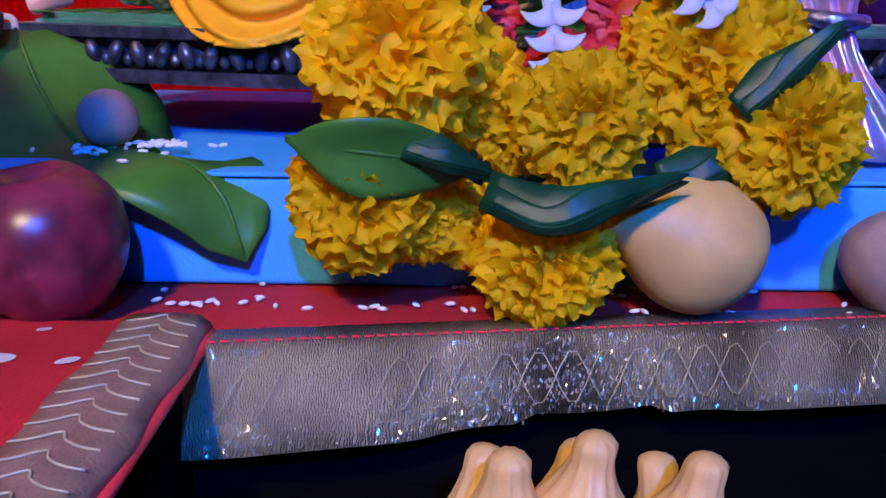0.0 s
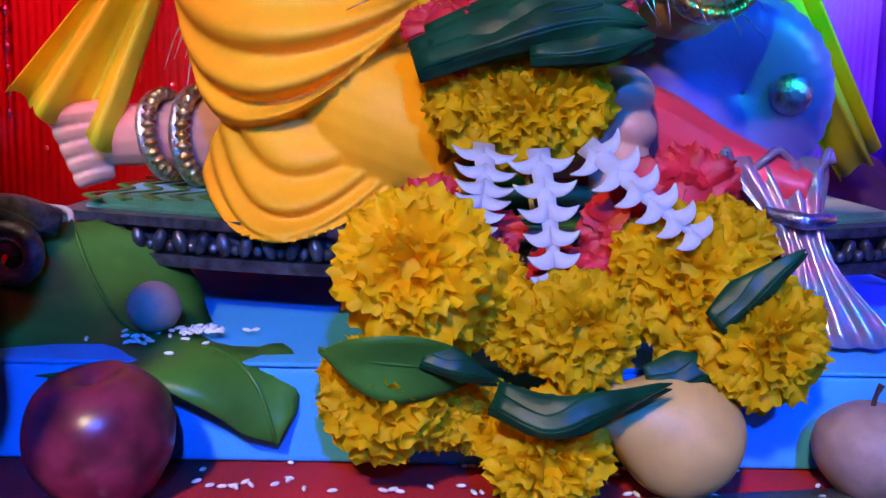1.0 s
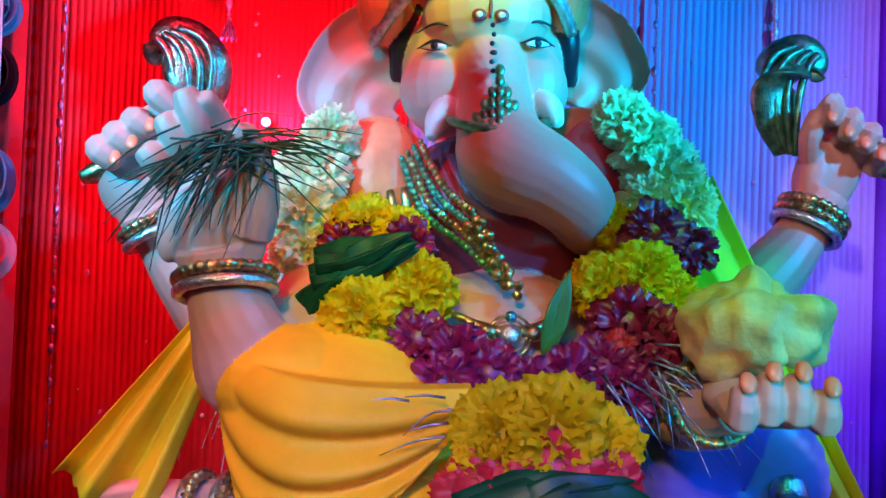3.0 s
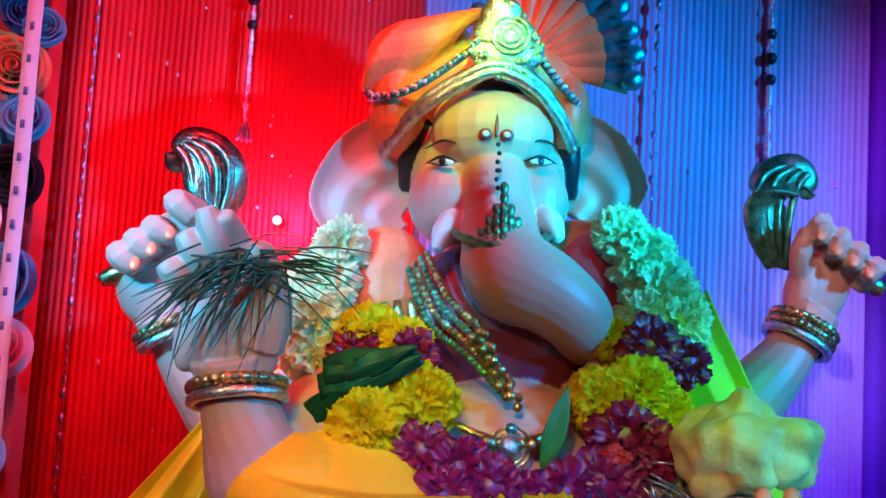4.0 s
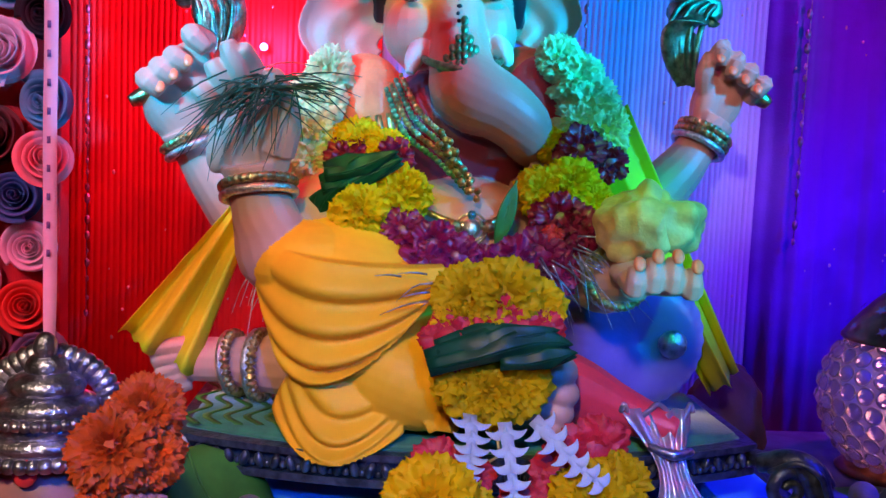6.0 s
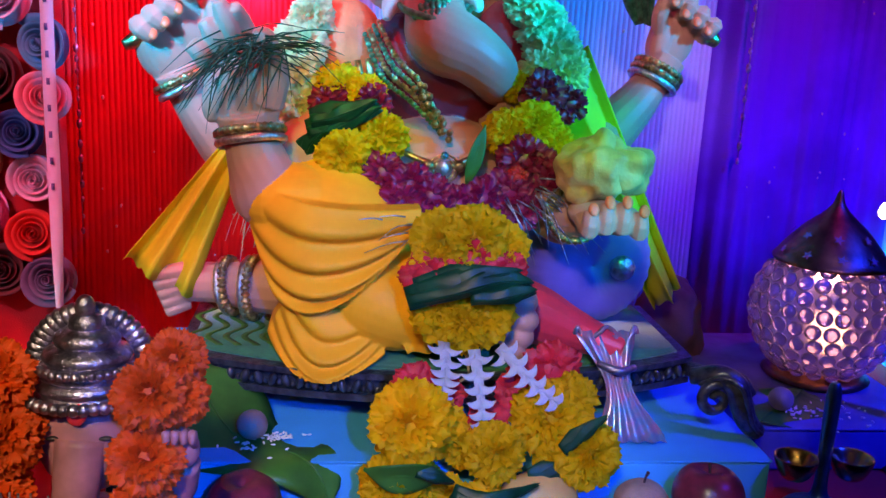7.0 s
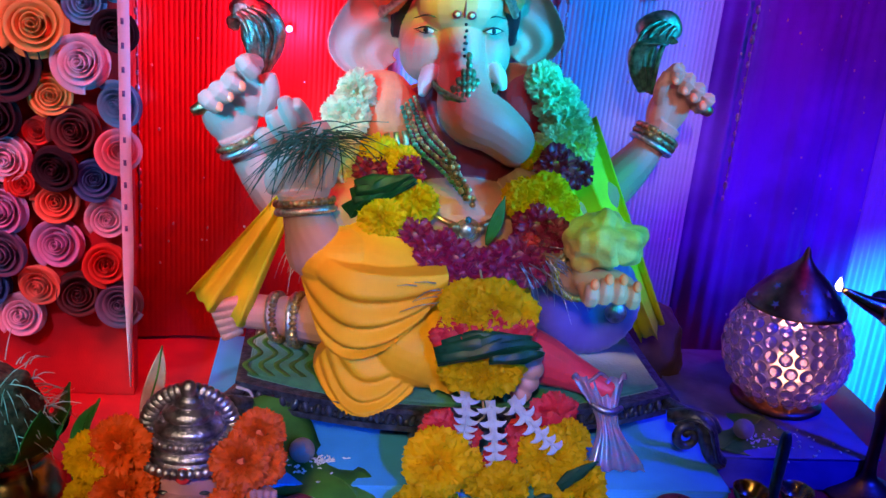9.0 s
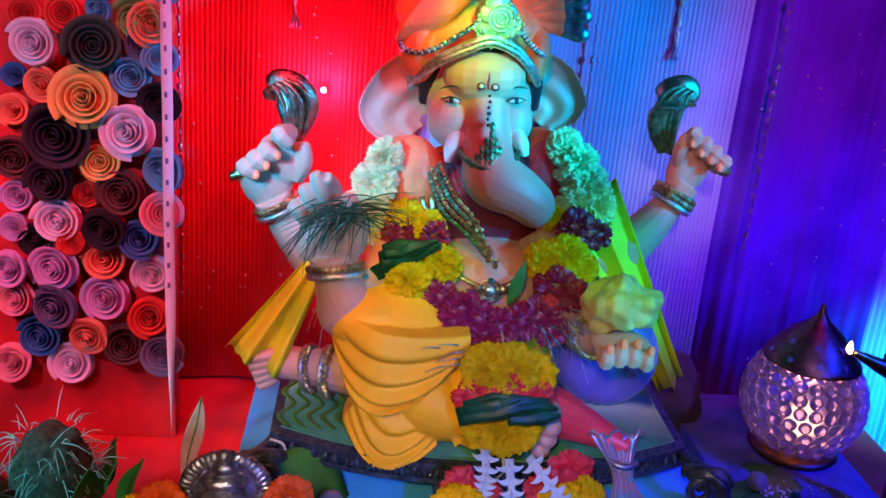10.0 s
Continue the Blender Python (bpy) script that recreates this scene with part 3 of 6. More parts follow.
def finger(bm, base, tip, r, bend, mat, nail=None):
    """One finger with a bend vector at its middle; nail at the tip."""
    a, b = Vector(base), Vector(tip)
    m = (a + b) / 2 + Vector(bend)
    tube(bm, [(*a, r), (*m, r * 0.98), (*b, r * 0.75), (*(b + (b - m) * 0.12), r * 0.3)], 10, 8, mat)
    if nail:
        nail.append((b, r))


def statue():
    S = K["skin"]
    bm = bmesh.new()
    nails = []
    # trunk of the body
    ball(bm, (0.020, 0.583, 0.292), (0.076, 0.062, 0.062), mat=S)
    # dark maroon puts the shade below the trunk into the chest's colour
    ball(bm, (0.012, 0.614, 0.385), (0.085, 0.048, 0.065), mat=K["maroonshade_and_mark"])
    ball(bm, (0.010, 0.610, 0.215), (0.12, 0.08, 0.062), mat=K["dhoti"])
    ball(bm, (-0.070, 0.600, 0.405), (0.040, 0.036, 0.052), mat=K["orange"])
    ball(bm, (0.085, 0.615, 0.415), (0.036, 0.034, 0.050), mat=K["redpaint"])
    # head
    ball(bm, (0.002, 0.632, 0.498), (0.060, 0.050, 0.066), mat=S)
    ball(bm, (-0.027, 0.606, 0.478), (0.030, 0.026, 0.032), mat=S)
    ball(bm, (0.034, 0.606, 0.480), (0.028, 0.026, 0.032), mat=S)
    ball(bm, (0.003, 0.604, 0.530), (0.046, 0.036, 0.036), mat=S)
    tube(bm, [(0.004, 0.606, 0.528, 0.022), (0.006, 0.595, 0.497, 0.0250), (0.010, 0.590, 0.468, 0.0262), (0.012, 0.578, 0.446, 0.0285), (0.019, 0.562, 0.425, 0.0330), (0.045, 0.558, 0.412, 0.0285), (0.067, 0.565, 0.395, 0.0245), (0.072, 0.592, 0.380, 0.0180), (0.056, 0.606, 0.370, 0.014), (0.040, 0.608, 0.366, 0.010)], 70, 22, S)
    # tusks
    tube(bm, [(-0.022, 0.588, 0.464, 0.009), (-0.029, 0.576, 0.452, 0.0088), (-0.033, 0.568, 0.438, 0.004)], 10, 12, K["white"])
    tube(bm, [(0.040, 0.588, 0.470, 0.009), (0.047, 0.576, 0.462, 0.0085), (0.052, 0.568, 0.450, 0.004)], 10, 12, K["white"])
    # ears: broad ribbed fans
    for s, c, r0, a0, a1 in ((-1, (-0.052, 0.632, 0.467), 0.084, 62, 222), (1, (0.054, 0.634, 0.485), 0.074, 66, 212)):
        pts = []
        for i in range(26):
            u = i / 25
            a = radians(a0 + (a1 - a0) * u)
            reach = r0 * (0.62 + 0.38 * math.sin(math.pi * min(1, 0.12 + 0.98 * u)) ** 0.7) * (1 + 0.10 * math.exp(-((u - 0.72) / 0.12) ** 2))
            for j in range(20):
                v = j / 19
                r = reach * (0.12 + 0.88 * v)
                rib = 0.0034 * math.sin(v * 15 - u * 7) * v * (1 - v) * 3 - 0.016 * v ** 1.5 * (1 - 0.8 * v) - 0.010 * max(0, v - 0.88) * 8
                pts.append((c[0] - s * r * math.cos(a), c[1] + rib, c[2] + r * math.sin(a)))
        slab_sheet(bm, pts, 26, 20, (0, 0.010, 0), S)
        ball(bm, (c[0] + s * 0.026, c[1] - 0.014, c[2] - 0.040), (0.036, 0.018, 0.026), (0, s * 20, 0), K["orange"])
    # hair at the temples
    for s in (-1, 1):
        tube(bm, [(s * 0.052 + 0.003, 0.622, 0.548, 0.010), (s * 0.059 + 0.003, 0.622, 0.520, 0.010), (s * 0.062 + 0.003, 0.634, 0.490, 0.006)], 10, 10, K["black"])
    ball(bm, (0.004, 0.588, 0.556), (0.020, 0.008, 0.010), mat=K["black"])
    # turban
    ball(bm, (-0.010, 0.640, 0.572), (0.082, 0.052, 0.038), (0, -6, 0), K["orange"], 32, 18)
    ball(bm, (-0.048, 0.636, 0.588), (0.050, 0.044, 0.036), (0, 6, 0), K["orange"], 24, 14)
    ball(bm, (-0.068, 0.630, 0.552), (0.024, 0.040, 0.040), (0, 0, 0), K["orange"])
    ball(bm, (0.060, 0.632, 0.552), (0.018, 0.038, 0.034), (0, 0, 0), K["orange"])
    for k in range(8):
        u = k / 7
        tube(bm, [(-0.094 + 0.040 * u, 0.610 - 0.002 * u, 0.560 + 0.006 * u, 0.004), (-0.086 + 0.046 * u, 0.594, 0.580 + 0.012 * u, 0.0062), (-0.066 + 0.048 * u, 0.596, 0.604 + 0.012 * u, 0.0062), (-0.040 + 0.040 * u, 0.614, 0.616 + 0.006 * u, 0.004)], 14, 8, K["orange"])
    # arms
    tube(bm, [(-0.070, 0.620, 0.375, 0.034), (-0.120, 0.612, 0.330, 0.030), (-0.165, 0.602, 0.306, 0.028), (-0.192, 0.592, 0.336, 0.025), (-0.213, 0.584, 0.368, 0.0195), (-0.222, 0.580, 0.385, 0.022)], 30, 16, S)
    tube(bm, [(-0.075, 0.580, 0.360, 0.034), (-0.110, 0.530, 0.306, 0.032), (-0.132, 0.498, 0.286, 0.030), (-0.139, 0.486, 0.312, 0.0265), (-0.147, 0.482, 0.338, 0.022), (-0.151, 0.480, 0.358, 0.024)], 30, 16, S)
    tube(bm, [(0.085, 0.625, 0.370, 0.034), (0.140, 0.622, 0.322, 0.030), (0.182, 0.618, 0.325, 0.027), (0.215, 0.622, 0.358, 0.024), (0.240, 0.628, 0.390, 0.0185), (0.254, 0.632, 0.414, 0.021)], 30, 16, S)
    tube(bm, [(0.090, 0.595, 0.355, 0.032), (0.122, 0.545, 0.288, 0.030), (0.128, 0.505, 0.272, 0.024), (0.132, 0.476, 0.280, 0.019), (0.142, 0.455, 0.284, 0.018)], 30, 16, S)
    # rear hand, closed round a plume
    ball(bm, (-0.228, 0.580, 0.402), (0.029, 0.016, 0.030), (0, -34, 0), S)
    ball(bm, (-0.212, 0.576, 0.428), (0.024, 0.014, 0.030), (0, -30, 0), S)
    for i, (kx, kz, tx, tz) in enumerate(((-0.2490, 0.4225, -0.2370, 0.4130), (-0.2385, 0.4320, -0.2265, 0.4235), (-0.2270, 0.4415, -0.2150, 0.4350), (-0.2130, 0.4600, -0.2010, 0.4490))):
        finger(bm, (kx + 0.010, 0.580, kz - 0.004), (tx, 0.557, tz), 0.0100, (kx - (kx + 0.010 + tx) / 2, -0.012, kz - (kz - 0.004 + tz) / 2), S)
        if i < 3:
            nails.append((tx + 0.0005, 0.5500, tz + 0.0030, -24))
    finger(bm, (-0.196, 0.576, 0.408), (-0.189, 0.570, 0.448), 0.0098, (0.006, -0.004, 0), S)
    # front hand, open palm with raised fingers
    ball(bm, (-0.153, 0.482, 0.384), (0.031, 0.015, 0.040), (0, 8, 0), S)
    ball(bm, (-0.135, 0.474, 0.376), (0.013, 0.011, 0.030), (0, -10, 0), S)
    ball(bm, (-0.172, 0.477, 0.374), (0.012, 0.010, 0.026), (0, 14, 0), S)
    for i, (bx, bz, tx, tz) in enumerate(((-0.178, 0.394, -0.191, 0.412), (-0.168, 0.402, -0.1805, 0.430), (-0.158, 0.406, -0.169, 0.4440), (-0.147, 0.408, -0.158, 0.4410))):
        finger(bm, (bx, 0.480, bz), (tx, 0.466 - 0.002 * (i > 1), tz), 0.0094, (0.001, -0.005 + 0.010 * (i == 3), 0.002), S)
    tube(bm, [(-0.132, 0.474, 0.366, 0.014), (-0.1265, 0.469, 0.388, 0.0125), (-0.130, 0.464, 0.408, 0.0102), (-0.1355, 0.460, 0.4225, 0.0085), (-0.1365, 0.459, 0.427, 0.005)], 18, 12, S)
    # far hand with a curled plume
    ball(bm, (0.258, 0.636, 0.432), (0.024, 0.016, 0.034), (0, 22, 0), S)
    ball(bm, (0.246, 0.628, 0.430), (0.012, 0.011, 0.026), (0, 12, 0), S)
    for i, (kx, kz, tx, tz) in enumerate(((0.2520, 0.4800, 0.2480, 0.4650), (0.2655, 0.4700, 0.2600, 0.4545), (0.2790, 0.4600, 0.2720, 0.4470), (0.2920, 0.4490, 0.2840, 0.4390))):
        finger(bm, (kx - 0.004, 0.630, kz - 0.014), (tx, 0.609, tz), 0.0086, (kx - (kx - 0.004 + tx) / 2, -0.010, kz - (kz - 0.014 + tz) / 2), S)
        nails.append((tx, 0.6025, tz + 0.0040, 22))
    finger(bm, (0.242, 0.626, 0.442), (0.243, 0.616, 0.473), 0.0088, (-0.004, -0.004, 0), S)
    # giving hand, palm up
    ball(bm, (0.152, 0.446, 0.286), (0.034, 0.030, 0.012), (8, 4, 0), S)
    for i, (x, z) in enumerate(((0.1290, 0.2960), (0.1420, 0.3020), (0.1562, 0.3025), (0.1706, 0.2955))):
        finger(bm, (x, 0.434, 0.286), (x, 0.414, z), 0.0082, (0.000, -0.012, -0.010), S)
        nails.append((x + 0.0005, 0.4060, z + 0.0035, 0))
    # folded leg under the drapery
    D = K["dhoti"]
    ball(bm, (-0.078, 0.512, 0.266), (0.076, 0.062, 0.050), (0, 16, -14), D, 28, 16)
    ball(bm, (-0.112, 0.490, 0.284), (0.042, 0.038, 0.032), (0, 0, 0), D)
    ball(bm, (-0.075, 0.490, 0.200), (0.044, 0.044, 0.052), (0, 0, 0), D)
    ball(bm, (-0.005, 0.482, 0.206), (0.062, 0.050, 0.042), (0, -14, 0), D)
    ball(bm, (-0.030, 0.456, 0.200), (0.050, 0.030, 0.036), (0, 20, 0), D)
    ball(bm, (0.052, 0.440, 0.206), (0.034, 0.032, 0.030), (0, 0, 0), S)

    def over_knee(x, z):
        d = x + 0.088
        return 0.434 + (0.040 * (d / 0.052) ** 2 if d < 0 else 0.010 * (d / 0.07) ** 2) + max(0, z - 0.284) ** 2 * 34 + max(0, 0.225 - z) * 0.25

    def over_shin(x, z):
        d = x + 0.080
        return 0.438 + (0.026 * (d / 0.042) ** 2 if d < 0 else 0.006 * (d / 0.06) ** 2) - max(0, 0.185 - z) * 0.28

    swags(bm, [(-0.153, 0.306), (-0.153, 0.291), (-0.149, 0.269), (-0.139, 0.243), (-0.126, 0.211)], [(-0.004, 0.288), (-0.004, 0.277), (-0.006, 0.271), (-0.012, 0.265), (-0.024, 0.252)], [0.008, 0.024, 0.036, 0.040, 0.026], over_knee, 4.0, 0.0150, D)
    swags(bm, [(-0.104, 0.214), (-0.111, 0.208), (-0.119, 0.198), (-0.126, 0.186), (-0.131, 0.172)], [(-0.050, 0.196), (-0.042, 0.190), (-0.036, 0.182), (-0.032, 0.174), (-0.030, 0.165)], [0.002, 0.024, 0.034, 0.034, 0.024], over_shin, 4.0, 0.0120, D, lean=0.7)
    slab_sheet(bm, [(-0.016 + 0.022 * u + 0.004 * v, 0.430 + 0.006 * math.sin(6 * u), 0.174 + 0.016 * u - 0.020 * v * (0.4 + 0.6 * u)) for u in np.linspace(0, 1, 8) for v in np.linspace(0, 1, 8)], 8, 8, (0, 0.012, 0), D)
    # far leg, red cloth, and both feet
    for k, (x, z, r) in enumerate(((0.079, 0.218, 0.0125), (0.082, 0.202, 0.0115), (0.080, 0.188, 0.0105), (0.075, 0.176, 0.0095))):
        ball(bm, (x, 0.424 - 0.001 * k, z), (r * 1.2, r * 1.3, r), (0, 10, 0), S)
    tube(bm, [(0.045, 0.470, 0.205, 0.034), (0.095, 0.462, 0.196, 0.028), (0.130, 0.456, 0.184, 0.020), (0.158, 0.444, 0.176, 0.014), (0.175, 0.435, 0.172, 0.010)], 20, 14, K["redpaint"])
    tube(bm, [(-0.100, 0.545, 0.190, 0.030), (-0.150, 0.556, 0.188, 0.024), (-0.180, 0.566, 0.188, 0.020), (-0.205, 0.572, 0.186, 0.019), (-0.222, 0.574, 0.180, 0.014)], 20, 14, S)
    for i in range(5):
        finger(bm, (-0.212, 0.564 + 0.002 * i, 0.202 - 0.009 * i), (-0.243 + 0.003 * i, 0.556 + 0.002 * i, 0.196 - 0.0095 * i), 0.0072, (0, -0.002, 0.001), S)
    rough = bpy.data.meshes.new("rough")
    bmesh.ops.recalc_face_normals(bm, faces=bm.faces)
    bm.to_mesh(rough)
    from mathutils.bvhtree import BVHTree
    tree = BVHTree.FromBMesh(bm)
    mats = [f.material_index for f in bm.faces]
    bm.free()
    # fuse the masses into one skin and soften it
    tmp = new("fused", rough)
    mod = tmp.modifiers.new("fuse", "REMESH")
    mod.mode, mod.voxel_size, mod.use_smooth_shade = "VOXEL", 0.0014, True
    sm = tmp.modifiers.new("soften", "SMOOTH")
    sm.factor, sm.iterations = 0.5, 2
    dg = bpy.context.evaluated_depsgraph_get()
    fused = bpy.data.meshes.new_from_object(tmp.evaluated_get(dg))
    bpy.data.objects.remove(tmp)
    bm = bmesh.new()
    bm.from_mesh(fused)
    bm.faces.ensure_lookup_table()
    for f in bm.faces:
        hit = tree.find_nearest(f.calc_center_median())
        f.material_index = mats[hit[2]] if hit[2] is not None else 0
    # ornaments laid over the skin
    G = K["gold"]
    for x, y, z, a in nails:
        ball(bm, (x, y, z), (0.0046, 0.0024, 0.0058), (-25, a, 0), K["nail"], 10, 8)

    def bangle(c, r, tilt, tw, n=2, gap=0.007, thickr=0.0034):
        for i in range(n):
            m = pose(*c, *tilt)
            tube(bm, [(*(m @ Vector((r * math.cos(a), r * math.sin(a), gap * (i - (n - 1) / 2)))), thickr * (1 + (0.5 * tw * math.sin(30 * a) if i else 0))) for a in np.linspace(0, 2 * math.pi, 145)], 145, 7, K["crest"] if i == 0 else G)

    bangle((-0.146, 0.483, 0.338), 0.0270, (-14, -8, 0), 0.3, 2, 0.008, 0.0036)
    bangle((-0.216, 0.582, 0.372), 0.0235, (0, -28, 0), 0.3, 2, 0.008, 0.0036)
    bangle((0.243, 0.628, 0.396), 0.0240, (-8, 28, 0), 0.3, 3, 0.007, 0.0034)
    bangle((0.132, 0.478, 0.281), 0.0235, (76, 20, 0), 0.3, 2, 0.008, 0.0034)
    bangle((-0.150, 0.550, 0.188), 0.0275, (0, 86, -14), 0.9, 2, 0.005, 0.0034)
    bangle((-0.172, 0.556, 0.188), 0.0250, (0, 80, -14), 0.9, 2, 0.005, 0.0032)
    # turban band, crest jewel and pleated fan
    for o in (0, 0.0052):
        tube(bm, [(-0.078, 0.616, 0.512 + o, 0.0040), (-0.064, 0.598, 0.528 + o, 0.0042), (-0.046, 0.582, 0.544 + o, 0.0045), (-0.020, 0.572, 0.559 + o, 0.0045), (0.003, 0.570, 0.568 + o, 0.0045), (0.030, 0.576, 0.559 + o, 0.0045), (0.050, 0.590, 0.541 + o, 0.0042), (0.064, 0.610, 0.522 + o, 0.0040)], 70, 8, K["crest"])
    for line in ([(-0.093, 0.612, 0.560), (-0.086, 0.598, 0.551), (-0.066, 0.584, 0.552), (-0.046, 0.579, 0.562), (-0.016, 0.574, 0.584)], [(0.034, 0.576, 0.580), (0.048, 0.584, 0.566), (0.062, 0.596, 0.556), (0.070, 0.608, 0.550)]):
        tube(bm, [(*p, 0.0030) for p in line], 60, 7, K["teal"])
        for i, p in enumerate(spline(line, 26)):
            ball(bm, (p[0], p[1] - 0.0022, p[2] + 0.0018 * (i % 2)), (0.0021, 0.0019, 0.0021), mat=K["crest"], seg=7, ring=5)
    for k, (r, z, d) in enumerate(((0.0275, 0.584, 0.008), (0.0235, 0.596, 0.0095), (0.0165, 0.608, 0.009), (0.0085, 0.619, 0.007))):
        ball(bm, (0.0085 - 0.0022 * k, 0.575, z), (r, d, 0.017), mat=K["crest"], seg=28, ring=16)
    for k in range(3):
        r = 0.005 + 0.0042 * k
        tube(bm, [(0.0105 + r * math.cos(a), 0.5652 + 0.0006 * k, 0.594 + r * math.sin(a), 0.0013) for a in np.linspace(0, 2 * math.pi, 25)], 32, 6, K["crest"])
    rng = random.Random(5)
    for i in range(130):
        a, q = rng.uniform(0, 6.28), rng.uniform(0.45, 1) ** 0.5
        x, z = 0.0275 * q * math.cos(a), 0.031 * q * math.sin(a)
        if abs(x) < 0.028 * (1 - max(0, z + 0.004) / 0.036):
            ball(bm, (0.0075 + x - 0.06 * max(0, z), 0.5655 + 9.0 * x * x + 4.0 * z * z, 0.594 + z), rng.uniform(0.0012, 0.0024), mat=K["crest"], seg=6, ring=5)
    hub = Vector((0.022, 0.622, 0.590))
    pleats, ro, rt = 9, 0.064, 0.084
    for i in range(pleats):
        a0, a1 = (math.radians(-14 + 118 * (i + q) / pleats) for q in (0, 1))
        am = (a0 + a1) / 2
        for r0, r1, mt in ((0.014, ro, "orange"), (ro, rt, "teal")):
            rows = []
            for r in np.linspace(r0, r1, 4):
                for dy, s in ((0.004, 0), (-0.0045, 1)):
                    rows.append([hub + Vector((r * math.cos(a), d * r / 0.07 - 0.01 * r / 0.07, r * math.sin(a))) for a, d in ((a0, 0.003), (am, -0.006 if not s else -0.006), (a1, 0.003))])
            for b, off in ((0, 0), (1, 0.004)):
                pts = [p + Vector((0, off, 0)) for row in rows[b::2] for p in row]
                grid(bm, pts, 4, 3, K[mt])
        ball(bm, hub + Vector((rt * math.cos(am), -0.012, rt * math.sin(am))), (0.010, 0.005, 0.0085), (0, -math.degrees(am), 0), K["teal"], 10, 6)
    ball(bm, (-0.010, 0.612, 0.622), (0.009, 0.007, 0.012), (0, -25, 0), K["teal"], 12, 8)
    # trunk crest and band, green highlights put into their colour
    for k in range(6):
        for j in range(-(4 - k) if k < 4 else 0, 5 - k if k < 4 else 1):
            ball(bm, (0.011 + 0.0046 * j, 0.5400 + 0.0034 * k + 0.0012 * abs(j) ** 1.4, 0.446 + 0.0074 * k - 0.0012 * abs(j)), (0.0036, 0.0030, 0.0052), (-30, 12 * j, 0), K["plume_and_litgreen"], 7, 5)
    tube(bm, [(-0.022, 0.572, 0.452, 0.003), (-0.014, 0.552, 0.446, 0.0034), (0.011, 0.5385, 0.440, 0.0040), (0.035, 0.551, 0.446, 0.0034), (0.045, 0.570, 0.453, 0.003)], 24, 8, K["plume_and_litgreen"])
    # eyes, brows and forehead mark as plain raised shapes
    for s, cx, cy, cz in ((-1, -0.033, 0.5815, 0.5035), (1, 0.0375, 0.5810, 0.5075)):
        ball(bm, (cx, cy + 0.002, cz), (0.0092, 0.0030, 0.0030), (0, s * -6, s * 24), K["white"], 14, 8)
        ball(bm, (cx, cy - 0.0004, cz), (0.0030, 0.0016, 0.0028), (0, 0, s * 26), K["black"], 12, 8)
        tube(bm, [(cx - 0.012, cy + (0.006 if s < 0 else -0.002), cz - 0.001, 0.0004), (cx, cy - 0.0012, cz + 0.0034, 0.0011), (cx + 0.012, cy + (-0.001 if s < 0 else 0.007), cz, 0.0004)], 14, 6, K["black"])
        tube(bm, [(cx - 0.010, cy + (0.004 if s < 0 else -0.001), cz - 0.001, 0.0003), (cx, cy - 0.0008, cz - 0.0032, 0.0006), (cx + 0.010, cy + (-0.0005 if s < 0 else 0.005), cz, 0.0003)], 14, 6, K["black"])
        tube(bm, [(cx - 0.013, cy + (0.007 if s < 0 else -0.003), cz + 0.010, 0.0004), (cx, cy - 0.0005, cz + 0.0150, 0.0010), (cx + 0.013, cy + (-0.003 if s < 0 else 0.008), cz + 0.0125, 0.0004)], 14, 6, K["black"])
    for s in (-1, 1):
        ball(bm, (0.004 + s * 0.0075, 0.5690, 0.5225), (0.0050, 0.0014, 0.0044), (0, 0, 0), K["maroonshade_and_mark"], 12, 8)
        ball(bm, (0.004 + s * 0.0075, 0.5688, 0.5225), (0.0028, 0.002, 0.0024), (0, 0, 0), K["white"], 12, 8)
    tube(bm, [(0.004, 0.5705, 0.541, 0.0006), (0.004, 0.5690, 0.530, 0.0016), (0.004, 0.5670, 0.520, 0.0010)], 10, 8, K["maroonshade_and_mark"])
    for k in range(6):
        ball(bm, (0.0055 + 0.0010 * (k % 2), 0.5622 - 0.0004 * k, 0.514 - 0.0062 * k), (0.0018 + 0.0009 * (k == 3), 0.0012, 0.0018), (0, 0, 0), K["black"], 8, 6)
    # necklaces; every second strand has green lamplight put into its colour
    for o in range(4):
        for i, q in enumerate(spline([(-0.040 - 0.004 * o, 0.570, 0.436 - 0.004 * o), (-0.024 - 0.004 * o, 0.554, 0.406 - 0.006 * o), (-0.002 - 0.002 * o, 0.542, 0.384 - 0.006 * o), (0.018, 0.530, 0.350 - 0.003 * o)], 26)):
            ball(bm, q, (0.0022 + 0.0006 * (i % 3), 0.0020, 0.0026), (0, 30 * (i % 4), 0), K["plume_and_litgreen"] if o % 2 else G, 6, 5)
    for i in range(22):
        u = i / 21
        ball(bm, (-0.006 + 0.030 * u + 0.004 * math.sin(i * 2.4), 0.538 - 0.012 * u, 0.386 - 0.048 * u + 0.003 * math.cos(i * 1.9)), (0.0034, 0.0030, 0.0034), (0, 0, 0), G, 7, 5)
    tube(bm, [(-0.030, 0.530, 0.330, 0.0020), (0.000, 0.518, 0.318, 0.0030), (0.020, 0.515, 0.314, 0.0038), (0.042, 0.518, 0.320, 0.0030), (0.065, 0.534, 0.336, 0.0024)], 40, 8, G)
    ball(bm, (0.020, 0.513, 0.312), (0.0075, 0.005, 0.0075), (0, 0, 0), K["crest"], 14, 10)
    ball(bm, (0.020, 0.513, 0.3235), 0.0038, mat=K["teal"], seg=12, ring=8)
